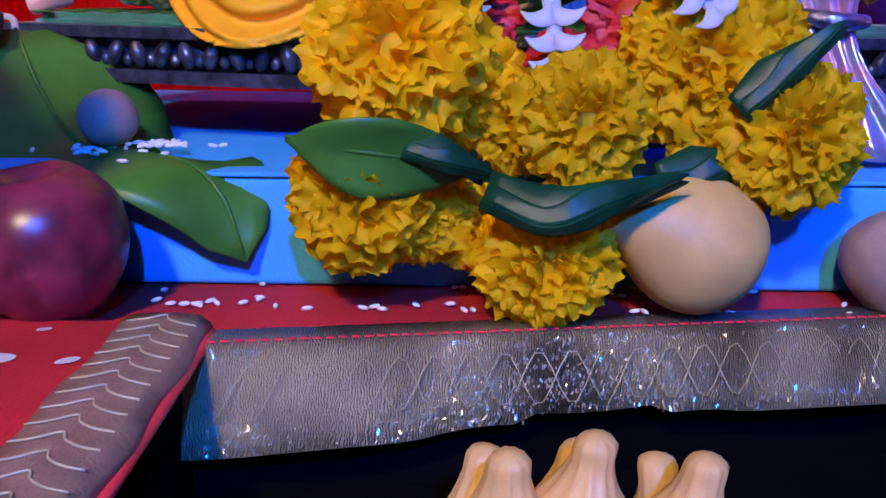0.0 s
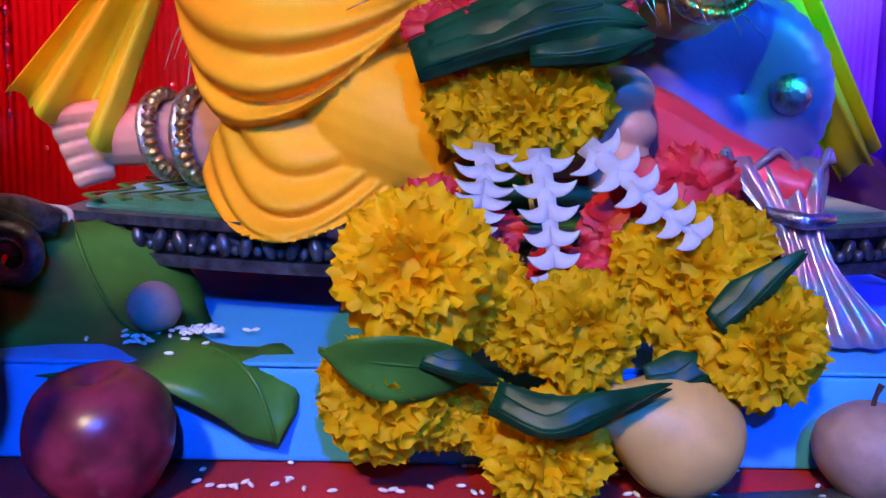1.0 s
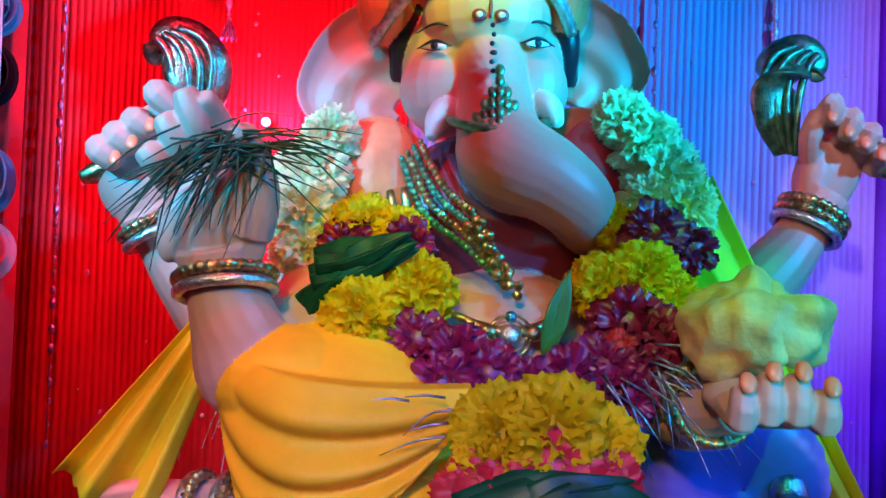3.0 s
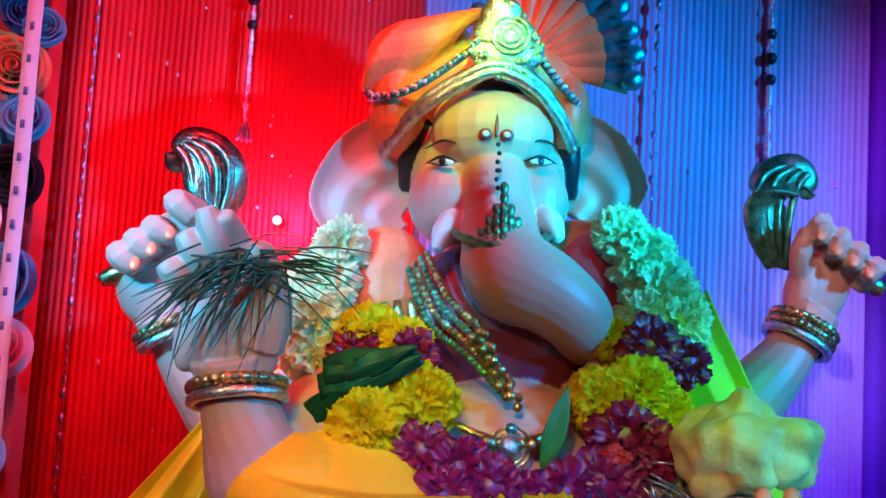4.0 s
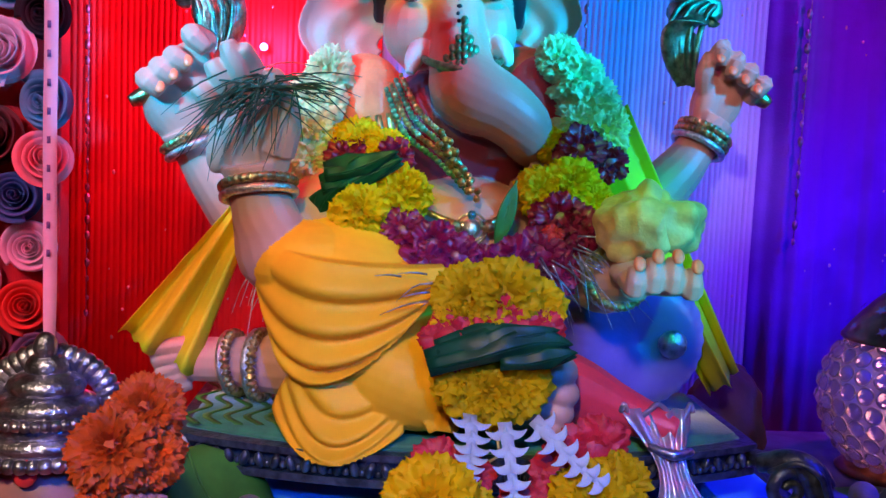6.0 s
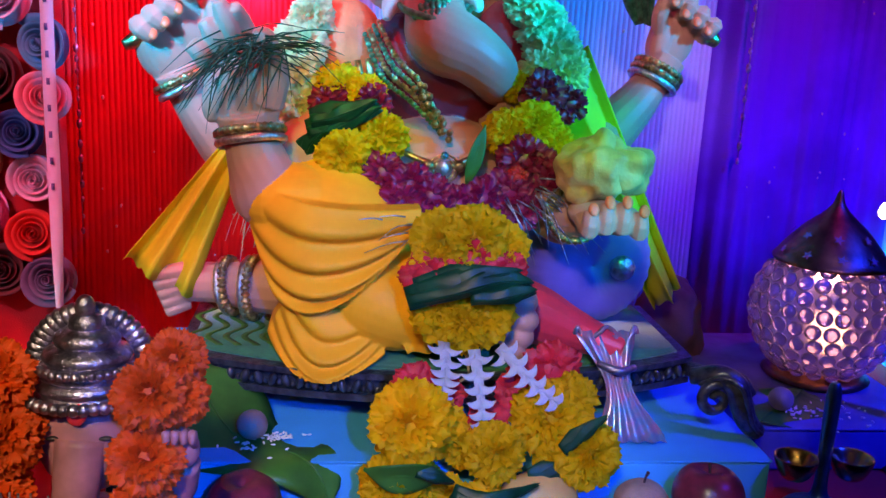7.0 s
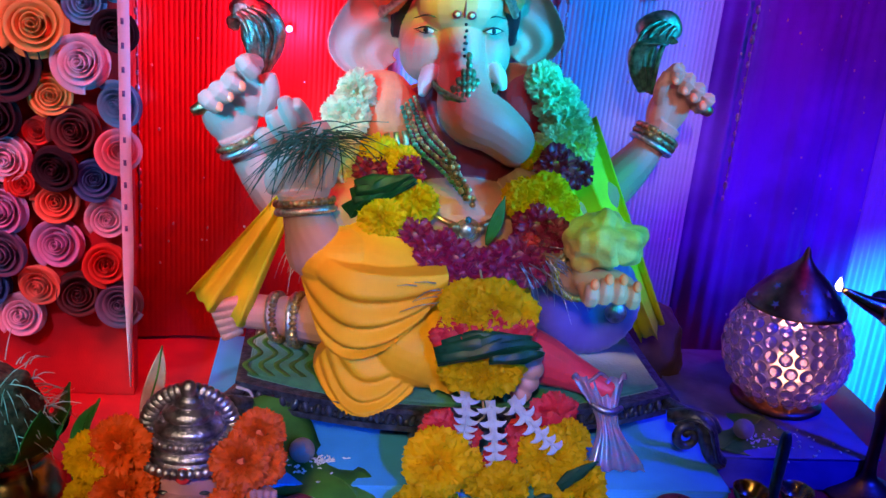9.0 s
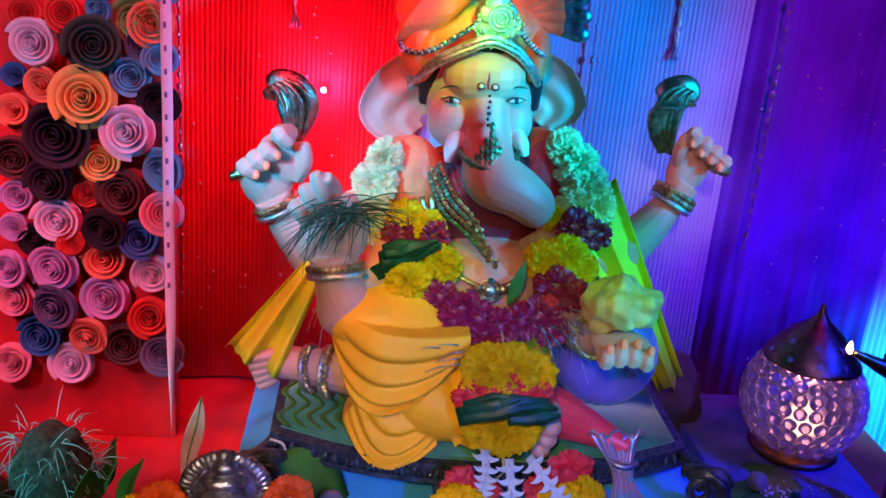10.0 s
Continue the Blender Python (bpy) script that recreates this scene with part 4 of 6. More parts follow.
    for r in (0.0098, 0.0128):
        tube(bm, [(0.020 + r * math.cos(a), 0.5125, 0.312 + r * math.sin(a), 0.0010) for a in np.linspace(0, 2 * math.pi, 25)], 32, 6, G)
    for x in (0.006, 0.034):
        ball(bm, (x, 0.514, 0.314), (0.006, 0.004, 0.005), (0, 0, 0), G, 10, 8)
    for k in range(5):
        tube(bm, [(-0.085 + 0.009 * k, 0.555, 0.395 + 0.002 * k, 0.003), (-0.080 + 0.009 * k, 0.548, 0.376, 0.0036), (-0.078 + 0.009 * k, 0.550, 0.362, 0.002)], 10, 6, G)

    # held plumes
    def plume(c, s, h, mt, tilt):
        """Comma-shaped plume with ridges; s: the way the hook turns."""
        m = pose(*c, 0, tilt, 0)
        line = [(0.06, -0.55, 0.12), (-0.04, -0.25, 0.24), (-0.07, 0.02, 0.30), (0.0, 0.22, 0.26), (0.13, 0.33, 0.18), (0.24, 0.28, 0.13), (0.27, 0.17, 0.09), (0.20, 0.13, 0.05)]
        tube(bm, [(*(m @ Vector((s * x * h, 0, z * h))), r * h * 0.42) for x, z, r in line], 40, 14, K[mt], flat=2.3)
        for k in range(4):
            f = -0.6 + 0.4 * k
            tube(bm, [(*(m @ Vector((s * (x + f * r * 0.9) * h, -r * h * 0.42, (z - f * r * 0.25) * h))), 0.0030) for x, z, r in line[:5]], 24, 6, K[mt])

    plume((-0.203, 0.596, 0.482), -1, 0.084, "darkgilt", -8)
    plume((0.230, 0.648, 0.496), 1, 0.088, "plume_and_litgreen", 4)
    for a, b in (((-0.266, 0.574, 0.404), (-0.246, 0.576, 0.414)), ((0.288, 0.622, 0.440), (0.302, 0.624, 0.432))):
        tube(bm, [(*a, 0.005), (*[(p + q) / 2 for p, q in zip(a, b)], 0.0075), (*b, 0.006)], 10, 10, G)
    ob = part("statue", bm, SKINS)
    bpy.data.meshes.remove(rough)
    bpy.data.meshes.remove(fused)
    return tagged(ob, "painted elephant-headed plaster statue in orange turban and yellow drapery", "statue")


statue()


# ---- flowers ----
def marigold_mesh(seed, mat, r=0.03, petals=230, squash=0.80, ruffle=0.50):
    """Ruffled ball of petals, open side along +z."""
    rng = random.Random(seed)
    bm = bmesh.new()
    ball(bm, (0, 0, -0.002), (0.62 * r, 0.62 * r, 0.5 * r), seg=12, ring=8)
    for i in range(petals):
        u = ((i + 0.5) / petals) ** 0.62
        th = math.radians(6 + 112 * u) * rng.uniform(0.92, 1.08)
        ph = i * 2.39996 + rng.uniform(-0.3, 0.3)
        side = Vector((-math.sin(ph), math.cos(ph), rng.uniform(-0.45, 0.45))).normalized()
        ln = r * rng.uniform(0.80, 1.12) * (0.86 + 0.14 * u)
        w = r * (0.10 + 0.26 * ruffle * rng.uniform(0.6, 1.25)) * (0.65 + 0.45 * u)
        rows = []
        wob, fr = rng.uniform(0, 6), rng.uniform(2.4, 4.6)
        for q, (f, ww) in enumerate(((0.30, 0.40), (0.62, 0.80), (0.84, 1.10), (0.96, 1.15), (1.02, 0.80))):
            a = th * (0.62 + 0.42 * f)
            d = Vector((math.sin(a) * math.cos(ph), math.sin(a) * math.sin(ph), squash * math.cos(a)))
            nrm = d.cross(side)
            for j in (-1, -0.75, -0.5, -0.25, 0, 0.25, 0.5, 0.75, 1):
                rf = ruffle * 0.85 * w * (q / 4) ** 1.3 * math.sin(j * fr + wob)
                notch = ln * 0.05 * math.sin(j * 7 + wob) if q == 4 else 0
                rows.append(d * (ln * f - (0.05 * ln * j * j if q >= 3 else 0) + notch) + side * w * ww * j + nrm * (rf - 0.25 * w * j * j))
        grid(bm, rows, 5, 9)
    bm.normal_update()
    me = bpy.data.meshes.new("flower_head")
    bm.to_mesh(me)
    bm.free()
    me.materials.append(M[mat])
    smooth(me)
    return me


YEL = [marigold_mesh(i, "marigold", 0.03, 200, 0.80, 0.66) for i in range(3)] + [marigold_mesh(11, "marigold", 0.03, 130, 0.8, 0.80)]
ORG = [marigold_mesh(20 + i, "marigold_orange", 0.03, 280, 0.85, 0.40) for i in range(2)]
CRM = [marigold_mesh(30 + i, "cream", 0.03, 130, 0.8, 0.5) for i in range(2)]
MAR = [marigold_mesh(40 + i, "maroon", 0.03, 42, 0.8, 0.75) for i in range(2)]
REDP = [marigold_mesh(50, "redpetal", 0.03, 60, 0.6, 0.6)]


def facing(c, r, way=(0, -1, 0.15), spin=0.0, flat=1.0):
    """A flower head of radius r at c whose open side looks along way."""
    q = Vector(way).to_track_quat("Z", "Y").to_matrix().to_4x4()
    s = r / 0.03
    return Matrix.Translation(c) @ q @ pose(0, 0, 0, 0, 0, spin) @ Matrix.Diagonal((s, s, s * flat, 1))


def leaf_sheet(bm, line, width, heart=True, fold=0.15, n=18, m=9, side=(1, 0, 0)):
    """Leaf blade along a line of points with its half-width; pointed tip."""
    c = spline(line, n)
    pts = []
    for i, p in enumerate(c):
        u = i / (n - 1)
        a, b = c[max(0, i - 1)], c[min(n - 1, i + 1)]
        d = Vector(b[:3] - a[:3]).normalized()
        s = Vector(side)
        s = (s - d * s.dot(d)).normalized()
        up = s.cross(d)
        w = float(width) * (min(1, (u / 0.22 + 0.06) ** 0.55) if heart else math.sin(math.pi * min(1, u + 0.03)) ** 0.8) * (max(0.0, 1 - u) ** 0.55 * 1.25 if heart else 1) + 0.0004
        for j in range(m):
            v = 2 * j / (m - 1) - 1
            pts.append(Vector(p[:3]) + s * w * v + up * (fold * w * abs(v) + 0.03 * width * math.sin(9 * u + 3 * v)))
    grid(bm, pts, n, m)
    thick(bm, 0.0006)


def rolled_leaf(bm, pts, r, n=18):
    """Glossy leaves folded over along the midrib and pinned one on another, crumpled and pointed."""
    c = spline([p[:3] for p in pts], n)
    for lay, (wid, twist, push, cut) in enumerate(((1.35, 0.0, 0.0, 0.0), (1.0, 0.6, 0.7, 0.30))):
        for half in (1, -1):
            out, m = [], 6
            for i, p in enumerate(c):
                u = i / (n - 1)
                d = Vector(c[min(n - 1, i + 1)] - c[max(0, i - 1)]).normalized()
                f = Vector((0, -1, 0))
                up = f.cross(d).normalized() * -1
                if up.z < 0:
                    up = -up
                k = max(0.0, (u - cut) / (1 - cut))
                w = r * wid * (0.55 + 0.75 * k if k < 0.35 else 0.81 * (1 - (k - 0.35) / 0.65) ** 0.7) + 0.0003
                mid = Vector(p) + f * (0.35 * r + push * 0.35 * r) + up * (twist * r * (k - 0.4))
                for j in range(m):
                    v = j / (m - 1)
                    nz = 0.22 * r * noise.noise(Vector((u * 4 + lay * 3.1, v * 0.9 + half, r * 90))) + 0.05 * r * math.sin(7 * u + 2 * v + lay)
                    out.append(mid + up * (half * v * w * (1.15 if half > 0 else 0.8)) - f * (v * w * 0.55) + f * nz * (0.3 + v))
            grid(bm, out, n, m)
    thick(bm, 0.0004)


def garland(name, label, flowers, leaves, string, extra=()):
    t = thing(name, label, "garland")
    bm = bmesh.new()
    tube(bm, [(*p, 0.0012) for p in string], 60, 6)
    part("string", bm, "thread", t)
    rng = random.Random(len(flowers))
    for mesh, c, r, way, *flat in flowers:
        share("flower_head", mesh, t, facing(c, r, way, rng.uniform(0, 360), flat[0] if flat else 1.0))
    for pts, r in leaves:
        bm = bmesh.new()
        rolled_leaf(bm, pts, r)
        part("rolled_leaf", bm, "darkleaf", t)
    return t


F = (0, -1, 0.15)
# neck garland
garland("neck_garland", "cream, yellow and maroon flower garland round the statue's neck", [
    (CRM[0], (-0.100, 0.572, 0.438), 0.022, F), (CRM[1], (-0.110, 0.562, 0.412), 0.025, F), (CRM[0], (-0.116, 0.552, 0.388), 0.025, F), (CRM[1], (-0.112, 0.545, 0.362), 0.021, F), (YEL[3], (-0.100, 0.555, 0.376), 0.018, F),
    (YEL[3], (-0.072, 0.545, 0.378), 0.022, (0.2, -1, 0.6)), (YEL[0], (-0.050, 0.538, 0.372), 0.020, (0.2, -1, 0.6)),
    (MAR[0], (-0.080, 0.532, 0.362), 0.022, (-0.3, -1, 0.3)), (MAR[1], (-0.044, 0.526, 0.366), 0.018, F),
    (YEL[3], (-0.036, 0.515, 0.338), 0.024, F), (YEL[1], (-0.070, 0.500, 0.322), 0.024, F), (YEL[3], (-0.060, 0.505, 0.312), 0.020, F),
    (MAR[0], (-0.034, 0.498, 0.308), 0.021, F), (MAR[1], (-0.012, 0.490, 0.300), 0.022, F), (MAR[0], (0.008, 0.484, 0.291), 0.022, F), (MAR[1], (-0.020, 0.480, 0.286), 0.020, F),
    (MAR[0], (0.030, 0.482, 0.284), 0.021, F), (MAR[1], (0.052, 0.484, 0.290), 0.022, F), (MAR[0], (0.074, 0.490, 0.296), 0.023, F), (MAR[1], (0.014, 0.476, 0.276), 0.019, F), (MAR[0], (0.086, 0.486, 0.282), 0.020, F),
    (MAR[1], (0.090, 0.508, 0.322), 0.024, F), (REDP[0], (0.082, 0.490, 0.310), 0.010, F), (MAR[0], (0.104, 0.506, 0.316), 0.022, F),
    (YEL[3], (0.078, 0.532, 0.344), 0.022, F), (YEL[0], (0.104, 0.530, 0.350), 0.024, F), (YEL[3], (0.122, 0.530, 0.338), 0.018, F),
    (MAR[0], (0.112, 0.548, 0.378), 0.024, F), (MAR[1], (0.138, 0.552, 0.370), 0.018, F), (YEL[1], (0.088, 0.560, 0.384), 0.016, F),
    (CRM[0], (0.136, 0.568, 0.398), 0.026, F), (CRM[1], (0.124, 0.574, 0.420), 0.028, F), (CRM[0], (0.112, 0.580, 0.442), 0.026, F), (CRM[1], (0.098, 0.588, 0.458), 0.022, F), (CRM[0], (0.112, 0.566, 0.404), 0.020, F)],
    [([(-0.100, 0.510, 0.340, 0), (-0.070, 0.506, 0.350, 0), (-0.036, 0.508, 0.362, 0)], 0.012), ([(-0.098, 0.506, 0.352, 0), (-0.070, 0.502, 0.358, 0), (-0.040, 0.504, 0.368, 0)], 0.010), ([(-0.108, 0.512, 0.312, 0), (-0.098, 0.508, 0.330, 0), (-0.080, 0.506, 0.345, 0)], 0.009)],
    [(-0.098, 0.585, 0.455), (-0.104, 0.568, 0.40), (-0.06, 0.535, 0.35), (-0.02, 0.495, 0.30), (0.03, 0.485, 0.286), (0.09, 0.51, 0.32), (0.12, 0.55, 0.37), (0.108, 0.60, 0.462)])

# pendant string of marigolds
garland("long_garland", "hanging string of big yellow marigolds with dark rolled leaves", [
    (YEL[0], (0.010, 0.408, 0.270), 0.026, F), (YEL[3], (0.034, 0.400, 0.274), 0.028, F), (YEL[1], (0.056, 0.408, 0.264), 0.025, F), (YEL[3], (0.004, 0.402, 0.256), 0.020, F),
    (REDP[0], (-0.004, 0.392, 0.246), 0.022, (-0.4, -1, 0.3), 0.6), (REDP[0], (0.034, 0.388, 0.256), 0.024, F, 0.6), (REDP[0], (0.060, 0.392, 0.252), 0.018, F, 0.6),
    (YEL[2], (0.012, 0.400, 0.214), 0.026, F), (YEL[1], (0.044, 0.398, 0.214), 0.027, F), (YEL[0], (0.028, 0.394, 0.208), 0.025, F)],
    [([(-0.018, 0.386, 0.228, 0), (0.020, 0.378, 0.240, 0), (0.055, 0.380, 0.246, 0), (0.078, 0.384, 0.242, 0)], 0.0115), ([(-0.012, 0.388, 0.236, 0), (0.030, 0.380, 0.248, 0), (0.070, 0.384, 0.252, 0)], 0.010), ([(0.030, 0.378, 0.234, 0), (0.060, 0.376, 0.236, 0), (0.082, 0.380, 0.238, 0)], 0.009)],
    [(0.03, 0.47, 0.285), (0.03, 0.42, 0.27), (0.03, 0.41, 0.24), (0.03, 0.405, 0.2), (0.035, 0.39, 0.165)])

# heart-shaped bunch at the foot
garland("marigold_bunch", "thick loop of yellow marigolds and folded leaves leaning on the platform", [
    (YEL[0], (-0.016, 0.330, 0.150), 0.031, (-0.15, -1, 0.15)), (YEL[1], (0.006, 0.350, 0.138), 0.024, F), (YEL[1], (0.047, 0.326, 0.128), 0.0235, (0.1, -1, 0.15)), (YEL[3], (0.030, 0.346, 0.126), 0.020, F),
    (YEL[2], (0.092, 0.352, 0.145), 0.029, (0.1, -1, 0.3)), (YEL[3], (0.110, 0.364, 0.152), 0.024, F), (YEL[0], (0.121, 0.332, 0.123), 0.027, (0.3, -1, 0.1), 0.9), (YEL[3], (0.102, 0.342, 0.116), 0.020, F),
    (YEL[3], (-0.028, 0.328, 0.099), 0.0255, (-0.3, -1, 0)), (YEL[2], (-0.006, 0.340, 0.094), 0.020, F), (YEL[1], (0.037, 0.322, 0.081), 0.0250, (0, -1, -0.1)), (YEL[3], (0.014, 0.344, 0.086), 0.016, F),
    (REDP[0], (-0.010, 0.362, 0.166), 0.020, (0, -1, 0.6), 0.6), (REDP[0], (0.014, 0.362, 0.160), 0.016, (0, -0.8, 0.8), 0.6), (REDP[0], (0.044, 0.348, 0.146), 0.017, (0, -0.8, 0.8), 0.5), (REDP[0], (0.074, 0.366, 0.160), 0.024, F, 0.6), (REDP[0], (0.100, 0.378, 0.172), 0.026, F, 0.6)],
    [([(-0.012, 0.312, 0.1205, 0), (0.002, 0.310, 0.116, 0), (0.016, 0.314, 0.110, 0)], 0.0055), ([(0.014, 0.306, 0.107, 0), (0.034, 0.298, 0.1005, 0), (0.054, 0.300, 0.1055, 0), (0.080, 0.312, 0.1105, 0)], 0.0078), ([(0.098, 0.322, 0.132, 0), (0.114, 0.322, 0.146, 0), (0.131, 0.324, 0.160, 0)], 0.0065), ([(0.075, 0.330, 0.106, 0), (0.094, 0.330, 0.110, 0), (0.110, 0.332, 0.116, 0)], 0.008)],
    [(0.035, 0.39, 0.165), (-0.01, 0.345, 0.15), (-0.02, 0.34, 0.10), (0.035, 0.338, 0.085), (0.10, 0.345, 0.12), (0.09, 0.36, 0.15)])


def flat_leaf(name, label, line, width, mat, stem=None, side=(1, 0, 0), heart=True):
    t = thing(name, label, "leaf")
    bm = bmesh.new()
    leaf_sheet(bm, line, width, heart, side=side)
    b = part("blade", bm, mat, t)
    bm = bmesh.new()
    tube(bm, [(*p[:2], p[2] + 0.0008, 0.0010) for p in line], 20, 6)
    part("midrib", bm, "leaf", b)
    if stem:
        bm = bmesh.new()
        tube(bm, [(*p, 0.0016) for p in stem], 10, 8)
        part("stalk", bm, "fibre", t)
    return t


flat_leaf("betel_leaf", "green heart-shaped betel leaf drooping over the platform edge", [(-0.188, 0.440, 0.150), (-0.174, 0.425, 0.126), (-0.152, 0.405, 0.106), (-0.126, 0.388, 0.1035), (-0.098, 0.370, 0.1035), (-0.082, 0.360, 0.092), (-0.074, 0.358, 0.068)], 0.047, "leaf",
          [(-0.188, 0.440, 0.150), (-0.192, 0.446, 0.155), (-0.205, 0.452, 0.156)], (0.85, 0.5, 0.0))
flat_leaf("betel_leaf", "green leaf tucked under the marigolds", [(0.010, 0.322, 0.112), (-0.012, 0.312, 0.116), (-0.032, 0.308, 0.119), (-0.050, 0.312, 0.122)], 0.014, "leaf", None, (0, -0.3, 1), False)
flat_leaf("betel_leaf", "green betel leaf on the side box", [(0.390, 0.520, 0.102), (0.360, 0.49, 0.101), (0.330, 0.465, 0.1005), (0.312, 0.448, 0.100)], 0.042, "leaf", None, (0.7, -0.7, 0))


def nut(name, c, r, label):
    bm = bmesh.new()
    ball(bm, c, (r, r, r * 0.96), seg=28, ring=18)
    for v in bm.verts:
        d = v.co - Vector(c)
        v.co += d.normalized() * 0.03 * r * noise.noise(d * 90)
    return tagged(part(name, bm, "nut"), label, "betel nut")


nut("betel_nut", (-0.137, 0.402, 0.1165), 0.0125, "round brown betel nut on the betel leaf")
nut("betel_nut", (0.343, 0.472, 0.1125), 0.0115, "round brown betel nut on the leaf by the lamp")


def rice(name, label, spots, seed, ylim=(0, 1)):
    rng = random.Random(seed)
    bm = bmesh.new()
    for cx, cy, z, sp, n in spots:
        for i in range(n):
            ball(bm, (rng.gauss(cx, sp), min(ylim[1], max(ylim[0], rng.gauss(cy, sp * 0.6))), z + rng.uniform(0, 0.0012)), (0.0024, 0.0010, 0.0009), (0, rng.uniform(-15, 15), rng.uniform(0, 180)), seg=6, ring=4)
    return tagged(part(name, bm, "rice"), label, "rice", kind="stuff")


rice("rice_grains", "loose white rice grains on the betel leaf", [(-0.118, 0.402, 0.1055, 0.006, 40), (-0.137, 0.384, 0.1048, 0.004, 9), (-0.130, 0.390, 0.1048, 0.022, 12)], 1)
rice("rice_grains", "white rice grains scattered on the red cloth", [(0.02, 0.352, 0.0562, 0.055, 34), (-0.085, 0.342, 0.0562, 0.012, 12), (0.2, 0.355, 0.0562, 0.05, 12)], 2, (0.338 , 0.365))
rice("rice_grains", "white rice grains beside the crystal lamp", [(0.360, 0.468, 0.1005, 0.012, 30), (0.40, 0.465, 0.0985, 0.03, 25)], 3)


def fruit(name, label, cat, profile, c, mat, rot=(0, 0, 0), stem=True):
    t = thing(name, label, cat, c)
    t.rotation_euler = [radians(a) for a in rot]
    bm = bmesh.new()
    lathe(bm, spline(profile, 26), 32)
    bmesh.ops.remove_doubles(bm, verts=bm.verts, dist=0.0003)
    for v in bm.verts:
        v.co += 0.0009 * Vector((noise.noise(v.co * 60), noise.noise(v.co * 60 + Vector((5, 0, 0))), noise.noise(v.co * 60 + Vector((0, 7, 0)))))
    part("flesh", bm, mat, t)
    if stem:
        bm = bmesh.new()
        top = profile[-1][1]
        tube(bm, [(0, 0, top - 0.002, 0.0012), (0.001, 0, top + 0.004, 0.001), (0.003, 0, top + 0.009, 0.0014)], 8, 6)
        part("stalk", bm, "bundle", t)
    return t


APPLE = [(0.0005, 0.004), (0.010, 0.0005), (0.022, 0.010), (0.0285, 0.026), (0.026, 0.042), (0.016, 0.052), (0.006, 0.051), (0.0005, 0.047)]
fruit("apple", "dark red apple with a bright speck on the red cloth", "apple", APPLE, (-0.134, 0.328, 0.0555), "apple", (4, -6, 20), False)
fruit("pear", "pale yellow pear lying on the red cloth", "pear", [(0.0005, 0.0), (0.012, 0.001), (0.023, 0.010), (0.0255, 0.024), (0.021, 0.038), (0.012, 0.052), (0.008, 0.060), (0.0005, 0.062)], (0.110, 0.340, 0.0755), "pear", (10, -66, 8), False)
fruit("brown_fruit", "small dark brown round fruit before the platform", "fruit", [(0.0005, 0.0), (0.012, 0.002), (0.021, 0.014), (0.020, 0.028), (0.010, 0.037), (0.0005, 0.038)], (0.172, 0.345, 0.0555), "nut", (0, 0, 0), True)
fruit("apple", "red apple at the corner of the platform", "apple", APPLE, (0.222, 0.335, 0.0555), "apple", (0, 5, 80), True)


def modak_plate():
    t = thing("steel_plate", "round steel plate for the sweets", "plate", (0.035, 0.175, 0.0012))
    bm = bmesh.new()
    lathe(bm, [(0.0005, 0.0), (0.075, 0.0), (0.085, 0.004), (0.092, 0.014), (0.094, 0.014), (0.087, 0.003), (0.077, -0.001), (0.0005, -0.001)], 48)
    part("dish", bm, "steel", t)
    bm = bmesh.new()
    prof = spline([(0.0005, 0.0), (0.015, 0.0), (0.0215, 0.010), (0.020, 0.022), (0.0105, 0.035), (0.0055, 0.044), (0.0045, 0.050), (0.0005, 0.052)], 20)
    lathe(bm, prof, 44, flute=11, depth=0.045)
    for v in bm.verts:
        k = 0.0018 * v.co.z / 0.05
        v.co += Vector((noise.noise(v.co * 55) * 0.0022 + k * math.sin(v.co.z * 150), noise.noise(v.co * 55 + Vector((9, 0, 0))) * 0.0022, 0.0012 * noise.noise(v.co * 80)))
    ob = tagged(part("modak", bm, "modak"), "pleated steamed sweet dumpling on the steel plate", "sweet", "sweets on the plate")
    spots = [(0.034, 0.208, 0.018, 0), (0.057, 0.206, 0.013, 4), (0.018, 0.208, 0.014, -5), (0.004, 0.203, 0.004, -9), (0.046, 0.182, 0.012, 3), (0.020, 0.180, 0.010, -3), (0.072, 0.186, 0.008, 6), (0.056, 0.162, 0.006, 2), (0.012, 0.160, 0.006, 0), (0.034, 0.158, 0.004, 0), (-0.002, 0.178, 0.003, -8), (0.036, 0.235, 0.0022, 0), (0.010, 0.232, 0.0022, 0), (0.060, 0.230, 0.0022, 0)]
    ob.matrix_world = pose(*spots[0][:3], 0, spots[0][3], 0)
    for i, (x, y, z, a) in enumerate(spots[1:]):
        copy_thing(ob, pose(x, y, z, 3 * (i % 3 - 1), a, 40 * i))
    bm = bmesh.new()
    ball(bm, (0.088, 0.202, 0.032), (0.014, 0.014, 0.018), seg=20, ring=12)
    ball(bm, (0.088, 0.202, 0.050), (0.002, 0.002, 0.002), seg=6, ring=5)
    tagged(part("grape", bm, "purple"), "dark purple grape on the steel plate", "fruit")


modak_plate()


